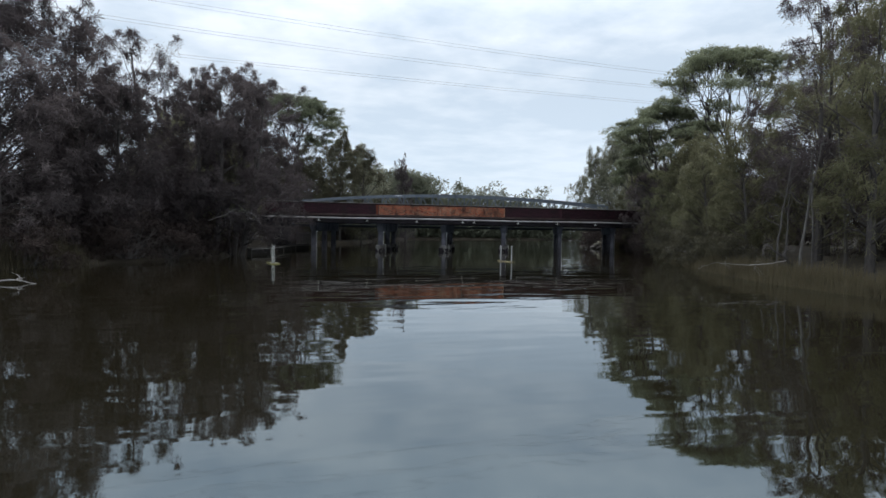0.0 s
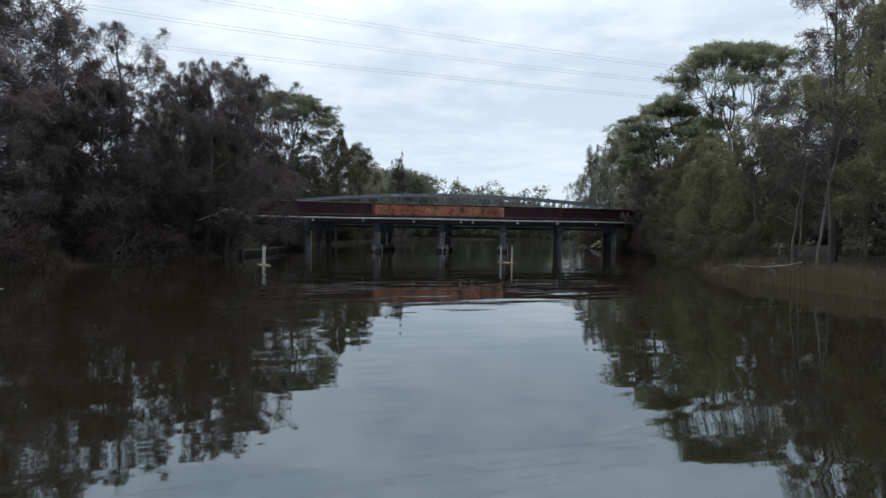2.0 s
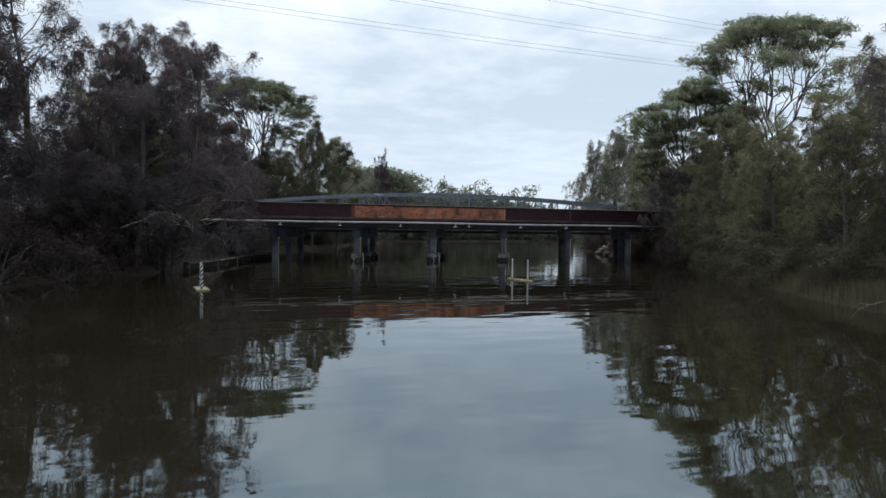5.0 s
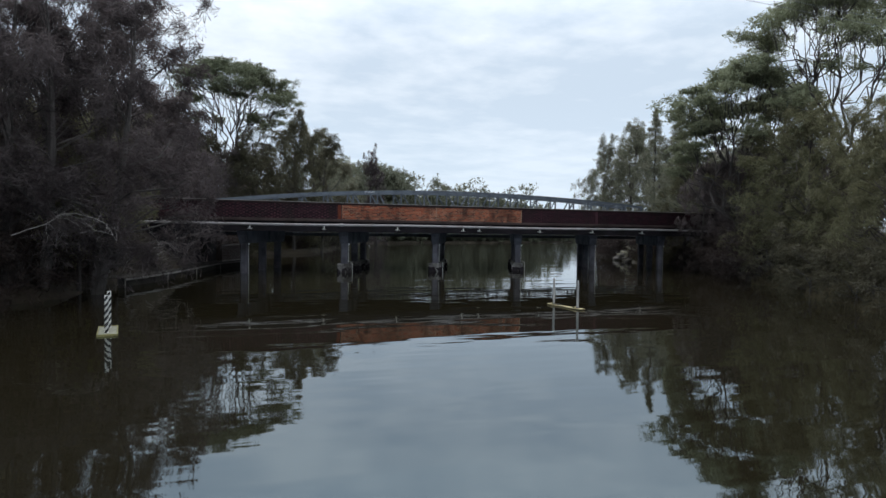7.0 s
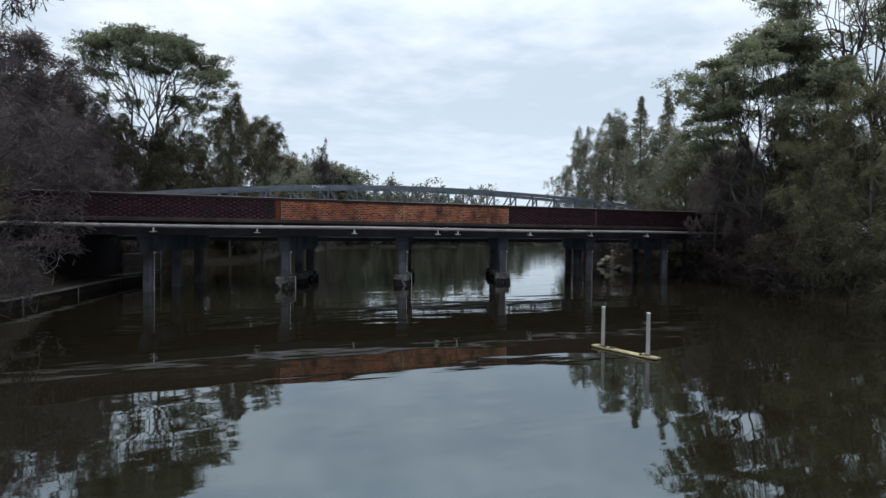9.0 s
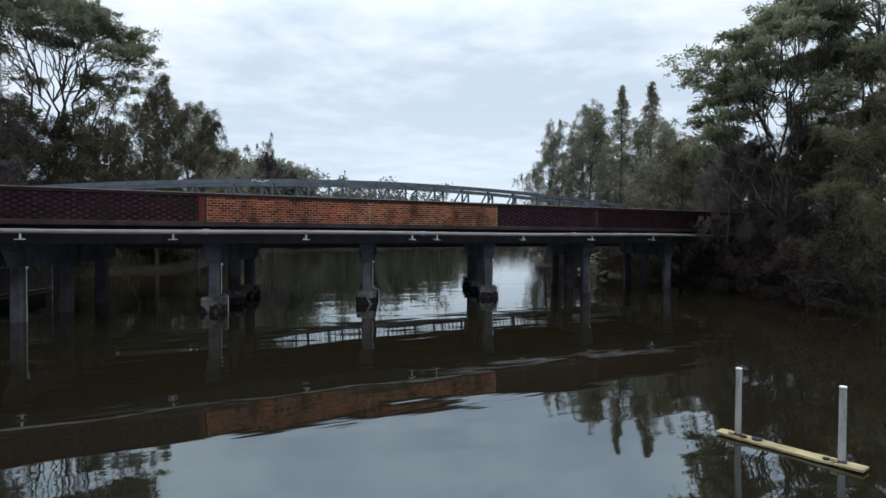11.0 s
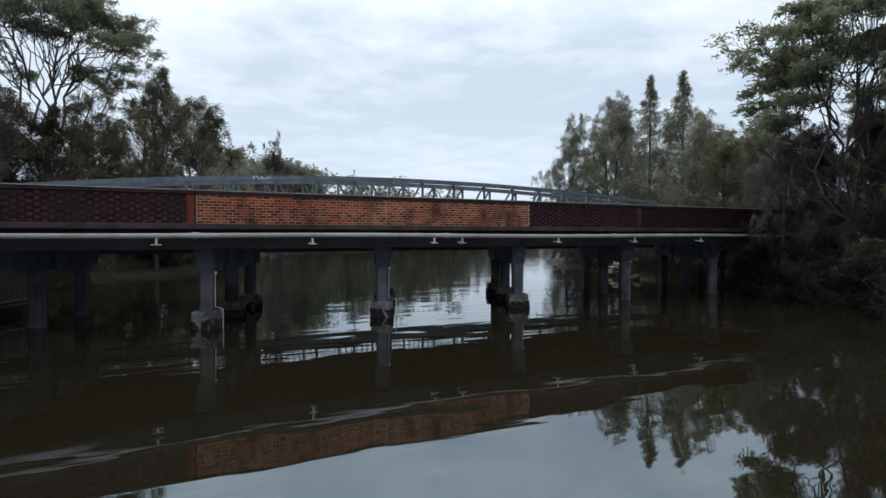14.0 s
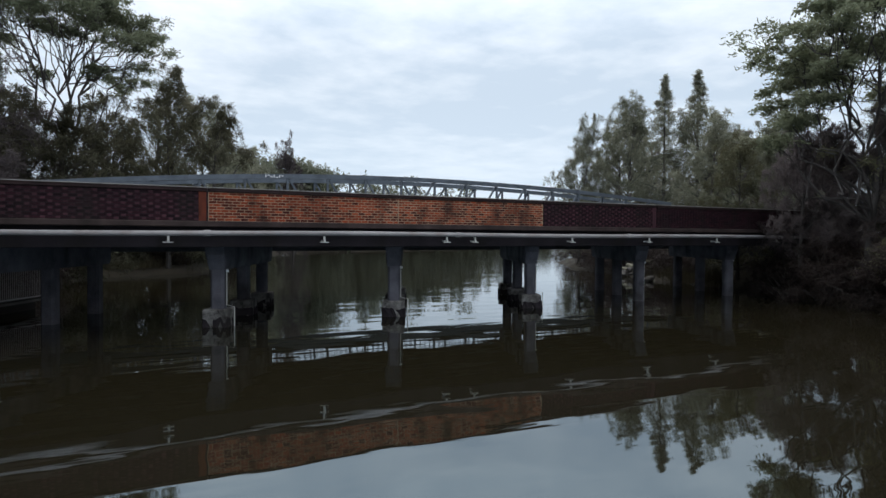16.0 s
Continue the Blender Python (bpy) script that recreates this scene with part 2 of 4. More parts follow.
water = bpy.data.materials.new("tannin_water")
water.use_nodes = True
n, l = water.node_tree.nodes, water.node_tree.links
b = n["Principled BSDF"]
b.inputs["Base Color"].default_value = (0.0122, 0.0097, 0.0050, 1)
b.inputs["Specular Tint"].default_value = (0.60, 0.86, 1.0, 1)
b.inputs["IOR"].default_value = 2.24
b.inputs["Specular IOR Level"].default_value = 0.5
geo = n.new("ShaderNodeNewGeometry")
heights = []
for s, (sx, sy), d, k in ((0.42, (0.5, 1.0), 1.0, 0.62), (1.15, (0.5, 1.1), 0.5, 0.28), (4.2, (0.22, 1.0), 1.5, 0.034), (2.5, (0.42, 1.0), 0.5, 0.045)):
    mp = n.new("ShaderNodeMapping")
    mp.inputs["Scale"].default_value = (sx, sy, 1)
    mp.inputs["Rotation"].default_value = (0, 0, radians(4))
    l.new(geo.outputs["Position"], mp.inputs["Vector"])
    t = n.new("ShaderNodeTexNoise")
    t.inputs["Scale"].default_value, t.inputs["Detail"].default_value = s, d
    l.new(mp.outputs[0], t.inputs["Vector"])
    h = n.new("ShaderNodeMath")
    h.operation = "MULTIPLY"
    h.inputs[1].default_value = k
    l.new(t.outputs[0], h.inputs[0])
    heights.append(h.outputs[0])
# the open reach beyond the bridge is ruffled by the breeze
wind = n.new("ShaderNodeMapRange")
wind.inputs["From Min"].default_value, wind.inputs["From Max"].default_value = 2.0, 34.0
wind.inputs["To Min"].default_value, wind.inputs["To Max"].default_value = 1.0, 4.5
wsep = n.new("ShaderNodeSeparateXYZ")
l.new(geo.outputs["Position"], wsep.inputs[0])
l.new(wsep.outputs["Y"], wind.inputs["Value"])
ruffle = n.new("ShaderNodeMath")
ruffle.operation = "MULTIPLY"
l.new(heights[2], ruffle.inputs[0]), l.new(wind.outputs[0], ruffle.inputs[1])
heights[2] = ruffle.outputs[0]
fuzz = n.new("ShaderNodeMapRange")
fuzz.inputs["From Min"].default_value, fuzz.inputs["From Max"].default_value = 6.0, 26.0
fuzz.inputs["To Min"].default_value, fuzz.inputs["To Max"].default_value = 0.022, 0.07
l.new(wsep.outputs["Y"], fuzz.inputs["Value"])
l.new(fuzz.outputs[0], b.inputs["Roughness"])
total = heights[0]
for h in heights[1:]:
    add = n.new("ShaderNodeMath")
    l.new(total, add.inputs[0]), l.new(h, add.inputs[1])
    total = add.outputs[0]
bp = n.new("ShaderNodeBump")
bp.inputs["Strength"].default_value, bp.inputs["Distance"].default_value = 1.0, 0.03
l.new(total, bp.inputs["Height"])
l.new(bp.outputs[0], b.inputs["Normal"])


# ---- mesh helpers ----
def link(name, bm, mat):
    me = bpy.data.meshes.new(name)
    bm.to_mesh(me)
    bm.free()
    me.materials.append(mat)
    return new(name, me)


def part(name, bm, mat, parent, label=""):
    ob = link(name, bm, mat)
    ob.parent = parent
    if label:
        ob["label"] = label
    return ob


def thing(name, label, category, at=(0, 0, 0), group="", kind=""):
    e = new(name)
    e.location = at
    e.empty_display_size = 0.2
    return tagged(e, label, category, group, kind)


def box(bm, x0, x1, y0, y1, z0, z1, bevel=0.0):
    r = bmesh.ops.create_cube(bm, size=1.0, matrix=Matrix.LocRotScale(((x0 + x1) / 2, (y0 + y1) / 2, (z0 + z1) / 2), None, (x1 - x0, y1 - y0, z1 - z0)))
    if bevel:
        edges = {e for v in r["verts"] for e in v.link_edges}
        bmesh.ops.bevel(bm, geom=list(edges), offset=bevel, segments=1, affect="EDGES")
    return bm


def beam(bm, p, q, w, h):
    """A square bar from p to q, w across and h high."""
    p, q = Vector(p), Vector(q)
    d = q - p
    m = Matrix.Translation((p + q) / 2) @ d.to_track_quat("Y", "Z").to_matrix().to_4x4() @ Matrix.Diagonal((w, d.length, h, 1))
    bmesh.ops.create_cube(bm, size=1.0, matrix=m)
    return bm


def tube(bm, pts, radii, sides=6):
    """A bent, tapering tube through pts."""
    rings = []
    pts = [Vector(p) for p in pts]
    for i, p in enumerate(pts):
        d = (pts[min(i + 1, len(pts) - 1)] - pts[max(i - 1, 0)]).normalized()
        u = d.cross(Vector((0.31, 0.95, 0.05)))
        if u.length < 0.05:
            u = d.cross(Vector((1, 0, 0)))
        u.normalize()
        v = d.cross(u)
        rings.append([bm.verts.new(p + (u * math.cos(a) + v * math.sin(a)) * radii[i]) for a in (2 * math.pi * k / sides for k in range(sides))])
    for a, c in zip(rings, rings[1:]):
        for k in range(sides):
            bm.faces.new((a[k], a[(k + 1) % sides], c[(k + 1) % sides], c[k]))
    bm.faces.new(rings[0][::-1]), bm.faces.new(rings[-1])
    return bm


def new_bm():
    return bmesh.new()


# ---- ground and water ----
LEFT = [(-62, -160), (-44, -90), (-33, -55), (-26.5, -36), (-22, -27), (-16.6, -17.6), (-13.5, -13.5), (-13.3, -8.2), (-11.4, -2.4), (-9.8, 3.4), (-8.3, 12), (-7.5, 24), (-4.8, 28), (-1, 29.6), (2.4, 31), (5, 39), (9.4, 56), (13, 72), (22, 84)]
FAR = [(34, 92), (52, 99), (70, 104), (84, 112), (96, 120), (108, 120), (112, 108), (96, 90)]
RIGHT = [(73, 62), (62, 54), (44, 38), (37.4, 27.4), (35.2, 18.0), (32.4, 14.2), (30.8, 9.5), (29.8, 3), (28.4, -0.8), (27.0, -3.2), (26.2, -8), (22.5, -13), (20.5, -17.5), (15.6, -25), (12.6, -31), (9.6, -38.5), (8.6, -43.5), (7, -52), (6, -70), (4, -100), (0, -160)]
SHORE = LEFT + FAR + RIGHT


def shore_distance(px, py):
    """Metres from the shore line: positive on land, negative over the water."""
    px, py = np.asarray(px, float), np.asarray(py, float)
    best = np.full(px.shape, 1e9)
    inside = np.zeros(px.shape, bool)
    loop = SHORE + SHORE[:1]
    for (ax, ay), (bx, by) in zip(loop, loop[1:]):
        dx, dy = bx - ax, by - ay
        t = np.clip(((px - ax) * dx + (py - ay) * dy) / (dx * dx + dy * dy), 0, 1)
        best = np.minimum(best, np.hypot(px - ax - t * dx, py - ay - t * dy))
        crosses = (ay > py) != (by > py)
        inside ^= crosses & (px < ax + (py - ay) * dx / (dy if dy else 1e-9))
    return np.where(inside, -best, best)


def lump(x, y, s):
    return np.sin(x * s + 1.3) * np.cos(y * s * 1.13 - 0.7) + 0.5 * np.sin(x * s * 2.3 + y * s * 1.7)


def ground_height(x, y):
    d = shore_distance(x, y) + 0.35 * lump(x, y, 0.9)
    z = np.where(d < 0, np.maximum(-1.4, d * 0.55), np.minimum(0.45 * d, 0.35 + 0.06 * d).clip(None, 1.6))
    z = z + np.where(d > 0.5, 0.07 * lump(x, y, 1.7), 0)
    # the road stands on banks of earth at both ends of the bridge
    side = np.clip((np.abs(y - 2.7) - 4.6) / 3.2, 0, 1)
    along = np.clip(np.maximum((-9.5 - x) / 3.0, (x - 30.4 - 0.41 * y) / 2.4), 0, 1)
    return np.maximum(z, np.where(along > 0, 3.35 * along * (1 - side) + z * side, z))


def axis(fine0, fine1, step, far):
    near = list(np.arange(fine0, fine1 + 0.01, step))
    out, s = [], step
    a = b = 0.0
    while b < far:
        s *= 1.35
        b += s
        out.append(b)
    return np.array([fine0 - v for v in reversed(out)] + near + [fine1 + v for v in out])


gx, gy = axis(-40, 60, 1.0, 1600), axis(-70, 95, 1.0, 1600)
GX, GY = np.meshgrid(gx, gy)
GZ = ground_height(GX, GY)
verts = np.stack([GX.ravel(), GY.ravel(), GZ.ravel()], 1)
w = len(gx)
quads = [(j * w + i, j * w + i + 1, (j + 1) * w + i + 1, (j + 1) * w + i) for j in range(len(gy) - 1) for i in range(w - 1)]
me = bpy.data.meshes.new("ground")
me.from_pydata(verts.tolist(), [], quads)
me.polygons.foreach_set("use_smooth", [True] * len(quads))
me.materials.append(M_GROUND)
tagged(new("ground", me), "dark muddy river banks covered with leaf litter", "ground", kind="structure")
bm = new_bm()
bmesh.ops.create_grid(bm, x_segments=8, y_segments=8, size=300)
tagged(link("water", bm, water), "still dark brown river water mirroring sky and trees", "river", kind="structure")

# ---- road bridge ----
SK = 0.441  # the piers lean along the stream: x shifts by this for each metre of y
BX0, BX1 = -12.5, 32.2
JOINTS = [-13.4, -6.95, -0.45, 6.0, 12.44, 18.84, 25.25, 31.7, 38.0]
bridge = thing("road_bridge", "concrete road bridge with a weathered brick parapet over the river", "bridge", (9, 2.7, 0))


def bpart(name, bm, mat, label="", parent=None):
    bmesh.ops.translate(bm, verts=bm.verts, vec=(-9, -2.7, 0))
    return part(name, bm, mat, parent or bridge, label)


# this near-black concrete stands in for the darkness under the roadway
bpart("deck", box(new_bm(), BX0, BX1, -1.42, 7.0, 3.17, 3.42), M_CONC_DARK, "streaked concrete deck slab, darkened for the shade beneath it")
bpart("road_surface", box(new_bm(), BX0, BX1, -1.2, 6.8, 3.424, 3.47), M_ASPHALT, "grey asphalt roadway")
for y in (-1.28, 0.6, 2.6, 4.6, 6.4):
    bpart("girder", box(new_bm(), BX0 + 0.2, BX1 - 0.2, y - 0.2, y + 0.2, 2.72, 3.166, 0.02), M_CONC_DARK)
bpart("kerb_beam", box(new_bm(), BX0, BX1, -1.70, -1.36, 3.36, 3.546, 0.025), M_LEDGE, "brown stained concrete edge beam")
for i, (a, c) in enumerate(zip(JOINTS, JOINTS[1:])):
    x0, x1 = max(a, BX0), min(c, BX1)
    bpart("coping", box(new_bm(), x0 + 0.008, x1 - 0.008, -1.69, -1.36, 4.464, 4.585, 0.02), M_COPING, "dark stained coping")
    bpart("coping_cap", box(new_bm(), x0 + 0.01, x1 - 0.01, -1.70, -1.35, 4.588, 4.612), M_COPING_TOP, "pale coping edge")
for x0, x1 in ((BX0, BX0 + 0.9), (31.2, 32.4)):
    bm = new_bm()
    foot = [(x0, -1.40), (x1, -1.40), (x1 + 0.41 * 8.3, 6.9), (x0 + 0.41 * 8.3, 6.9)]
    low, top = ([bm.verts.new((x, y, z)) for x, y in foot] for z in (-0.8, 2.715))
    for i in range(4):
        bm.faces.new((low[i], low[(i + 1) % 4], top[(i + 1) % 4], top[i]))
    bm.faces.new(low[::-1]), bm.faces.new(top)
    bpart("abutment", bm, M_CONC_DARK, "streaked concrete abutment, darkened for the shade under the bridge")
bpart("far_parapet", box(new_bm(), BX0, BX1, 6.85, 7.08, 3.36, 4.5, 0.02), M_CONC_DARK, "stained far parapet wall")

# ---- piers ----
def column(v, half, cut):
    """An eight-sided concrete column with broad chamfered corners."""
    bm = new_bm()
    k = half - cut
    ring = [(-k, -half), (k, -half), (half, -k), (half, k), (k, half), (-k, half), (-half, k), (-half, -k)]
    low, top = ([bm.verts.new((x, v + y, z)) for x, y in ring] for z in (-1.6, 1.928))
    for i in range(8):
        bm.faces.new((low[i], low[(i + 1) % 8], top[(i + 1) % 8], top[i]))
    bm.faces.new(low[::-1]), bm.faces.new(top)
    return bm


def pier(x, plinths):
    p = thing("bridge_pier", "grey concrete bridge pier with tide-stained square plinths" if plinths else "slim grey concrete bridge pier standing in the water", "pier", (x, 0, 0), "piers of the road bridge")
    ang = math.atan(SK)
    turn = Matrix.Rotation(-ang, 4, "Z")
    bm = new_bm()
    run = 6.1 / math.cos(ang)
    prof = [(-0.31, 2.716), (0.31, 2.716), (0.31, 2.16), (0.25, 1.93), (-0.25, 1.93), (-0.31, 2.16)]
    # the underside of the overhanging end slopes up from the column
    ends = [[bm.verts.new((u, v, max(z, low + (0.1 if abs(u) > 0.3 and z < 2.5 else 0.0)))) for u, z in prof] for v, low in ((-0.46, 2.44), (-0.20, 1.93), (run, 1.93))]
    for a, c in zip(ends, ends[1:]):
        for k in range(6):
            bm.faces.new((a[k], a[(k + 1) % 6], c[(k + 1) % 6], c[k]))
    bm.faces.new(ends[0][::-1]), bm.faces.new(ends[-1])
    bmesh.ops.recalc_face_normals(bm, faces=bm.faces)
    bmesh.ops.transform(bm, matrix=turn, verts=bm.verts)
    part("headstock", bm, M_CONC, p)
    for y in (0.0, 2.8, 5.51):
        v = y / math.cos(ang)
        bm = column(v, 0.225, 0.07)
        bmesh.ops.transform(bm, matrix=turn, verts=bm.verts)
        part("column", bm, M_CONC, p)
        if plinths:
            bm = box(new_bm(), -0.43, 0.43, v - 0.43, v + 0.43, -1.5, 0.6, 0.05)
            bmesh.ops.transform(bm, matrix=turn, verts=bm.verts)
            part("plinth", bm, M_PLINTH, p, "tide-stained pile cap")
            bm = box(new_bm(), -0.45, 0.45, v - 0.45, v + 0.45, -1.5, 0.33, 0.05)
            bmesh.ops.subdivide_edges(bm, edges=bm.edges, cuts=6, use_grid_fill=True)
            for q in bm.verts:
                q.co += Vector((noise.noise(q.co * 9 + Vector((x, 0, 0))), noise.noise(q.co * 9 + Vector((0, x, 7))), 1.8 * noise.noise(q.co * 6 + Vector((x, 3, 0))) * (q.co.z > 0))) * 0.07
            bmesh.ops.transform(bm, matrix=turn, verts=bm.verts)
            part("oyster_growth", bm, M_CONC_DARK, p, "black crust of oysters and weed")
    bm = tube(new_bm(), [(0.245, -0.12, 1.95), (0.245, -0.12, 0.72), (0.47, -0.3, 0.66), (0.47, -0.3, -0.5)] if plinths else [(0.245, -0.12, 1.95), (0.245, -0.12, -0.5)], [0.018] * (4 if plinths else 2), 6)
    part("conduit", bm, M_POST, p, "thin pale conduit")
    part("junction_box", box(new_bm(), 0.222, 0.31, -0.17, -0.08, 1.84, 1.925, 0.01), M_WHITE, p, "small white junction box")


for k in range(-1, 5):
    pier(0.046 + 6.465 * k + (0.06 if k < 0 else 0), k in (0, 1, 2))

# ---- pipe along the bridge ----
pipe = thing("water_pipe", "long pale painted water pipe bracketed to the side of the bridge", "pipe", (9, -1.82, 3.17))
part("pipe_run", tube(new_bm(), [(x - 9, 0, 0.02 * math.sin(x * 0.35)) for x in np.arange(-14, 31.01, 1.5)], [0.078] * 31, 12), M_PIPE, pipe)
for x in (-6.1, -1.6, 3.22, 7.9, 9.12, 13.84, 18.25, 22.73, 27.3):
    bm = box(new_bm(), x - 9.03, x - 8.97, -0.07, 0.36, -0.27, -0.22)
    box(bm, x - 9.03, x - 8.97, -0.02, 0.03, -0.23, -0.085)
    box(bm, x - 9.16, x - 8.86, -0.06, -0.01, -0.30, -0.271)
    part("bracket", bm, M_POST, pipe, "pale pipe bracket")
for x in (-0.5, 8.4, 17.0):
    part("coupling", tube(new_bm(), [(x - 9.1, 0, 0.0), (x - 8.9, 0, 0.0)], [0.1, 0.1], 12), M_PIPE, pipe)


# ---- footbridge behind ----
def chord_z(x):
    return 6.27 - (0.0031 if x < 11.5 else 0.0022) * (x - 11.5) ** 2


foot = thing("footbridge", "grey galvanised steel truss footbridge with a gently arched top rail", "footbridge", (11.5, 9, 0))
FX = [x for x in np.arange(-9.9, 30.2, 2.0)]
for y in (7.76, 10.3):
    bm = new_bm()
    rows = [[bm.verts.new((x - 11.5, y - 9 + u, chord_z(x) + v)) for u, v in ((-0.1, 0), (0.1, 0), (0.1, -0.22), (-0.1, -0.22))] for x in FX]
    for a, c in zip(rows, rows[1:]):
        for k in range(4):
            bm.faces.new((a[k], a[(k + 1) % 4], c[(k + 1) % 4], c[k]))
    bm.faces.new(rows[0]), bm.faces.new(rows[-1])
    bmesh.ops.recalc_face_normals(bm, faces=bm.faces)
    part("top_chord", bm, M_STEEL, foot)
    part("bottom_chord", box(new_bm(), FX[0] - 11.5, FX[-1] - 11.5, y - 9.1, y - 8.9, 2.36, 2.6), M_DARKSTEEL, foot)
    for i, x in enumerate(FX):
        part("post", beam(new_bm(), (x - 11.5, y - 9, 2.6), (x - 11.5, y - 9, chord_z(x) - 0.2), 0.1, 0.1), M_STEEL, foot)
        lean = 1.35 if x < 10.5 else -1.35
        if FX[0] <= x + lean <= FX[-1]:
            part("diagonal", beam(new_bm(), (x - 11.5 + lean, y - 9 + 0.03, chord_z(x) - 2.3), (x - 11.5 + lean * 0.04, y - 9 + 0.03, chord_z(x) - 0.2), 0.085, 0.085), M_STEEL, foot)
    bm = new_bm()
    for z in (2.85, 3.55, 3.95):
        beam(bm, (FX[0] - 11.5, y - 9 - 0.0, z), (FX[-1] - 11.5, y - 9, z), 0.05, 0.05)
    part("handrail", bm, M_STEEL, foot)
    bm = new_bm()
    for x in np.arange(FX[0] + 0.15, FX[-1], 0.3):
        beam(bm, (x - 11.5, y - 9, 2.6), (x - 11.5, y - 9, 3.93), 0.025, 0.025)
    part("balusters", bm, M_STEEL, foot)["kind"] = "stuff"
for k, (w, h, z) in enumerate(((0.05, 0.13, 0), (0.12, 0.04, 0.045), (0.12, 0.04, -0.02), (0.05, 0.13, 0), (0.12, 0.04, -0.045), (0.05, 0.12, 0.01), (0.1, 0.04, 0.03))):
    x = 3.05 + 0.13 * k
    part("paint_bar", box(new_bm(), x - w / 2 - 11.5, x + w / 2 - 11.5, 7.652 - 9, 7.658 - 9, chord_z(3.4) - 0.11 + z - h / 2, chord_z(3.4) - 0.11 + z + h / 2), M_WHITE, foot, "pale spray-paint stroke")
part("deck", box(new_bm(), FX[0] - 11.5, FX[-1] - 11.5, -1.14, 1.2, 2.42, 2.52), M_DARKSTEEL, foot)


# ---- trees ----
def leaf_mesh(name, centres, radii, per, size, mat, rng, droop=0.0, flat=1.0, thin=0.45):
    """Leaf blades scattered through clumps: centres (n, 3) and radii (n, 3)."""
    twigs = 9
    td = rng.normal(size=(len(centres), twigs, 3))
    td[:, :, 2] = td[:, :, 2] * 0.8 + 0.25
    td /= np.linalg.norm(td, axis=2)[:, :, None] + 1e-9
    cs = np.repeat(centres, per, 0)
    rs = np.repeat(radii, per, 0)
    k = len(cs)
    d = td[np.repeat(np.arange(len(centres)), per), rng.integers(0, twigs, k)]
    t = rng.random(k) ** 0.6 * 1.25
    pos = cs + d * rs * t[:, None] + rng.normal(size=(k, 3)) * rs * 0.2
    pos[:, 2] -= droop * t ** 2 * (0.6 + 0.8 * rng.random(k))
    u = d * 0.8 + rng.normal(size=(k, 3)) * 0.6
    u[:, 2] = u[:, 2] * flat - droop * 2.0 * t
    u /= np.linalg.norm(u, axis=1)[:, None] + 1e-9
    v = np.cross(u, rng.normal(size=(k, 3)))
    v /= np.linalg.norm(v, axis=1)[:, None] + 1e-9
    s = size * (0.55 + 0.9 * rng.random(k))[:, None]
    a = pos - u * s
    b1 = pos + u * s + v * s * thin
    b2 = pos + u * s * 0.8 - v * s * thin
    # each blade is shaded with its clump, so that crowns read as soft masses
    mid = centres.mean(0)
    out = (cs - mid) * np.array([1, 1, 0.6])
    out /= np.linalg.norm(out, axis=1)[:, None] + 1e-9
    nor = (pos - cs) / (rs + 1e-9) * 0.7 + out * 0.5 + rng.normal(size=(k, 3)) * 0.35 + np.array([0, 0, 0.35])
    nor /= np.linalg.norm(nor, axis=1)[:, None] + 1e-9
    turned = np.einsum("ij,ij->i", np.cross(b1 - a, b2 - a), nor) < 0
    b1[turned], b2[turned] = b2[turned].copy(), b1[turned].copy()
    verts = np.stack([a, b1, b2], 1).reshape(-1, 3)
    me = bpy.data.meshes.new(name)
    me.vertices.add(len(verts))
    me.vertices.foreach_set("co", verts.ravel().astype(np.float32))
    me.loops.add(3 * k)
    me.loops.foreach_set("vertex_index", np.arange(3 * k, dtype=np.int32))
    me.polygons.add(k)
    me.polygons.foreach_set("loop_start", np.arange(0, 3 * k, 3, dtype=np.int32))
    me.update(calc_edges=True)
    me.normals_split_custom_set_from_vertices(np.repeat(nor, 3, 0).tolist())
    me.materials.append(mat)
    return me


def limb(bm, p, q, r0, r1, rng, sag=0.12, sides=5, steps=4):
    p, q = np.array(p, float), np.array(q, float)
    ln = np.linalg.norm(q - p)
    pts = []
    for i in range(steps + 1):
        t = i / steps
        j = rng.normal(size=3) * ln * 0.06 * math.sin(math.pi * t)
        pts.append(p + (q - p) * t + j + np.array([0, 0, sag * ln * math.sin(math.pi * t)]))
    tube(bm, pts, [r0 + (r1 - r0) * i / steps for i in range(steps + 1)], sides)
    return pts


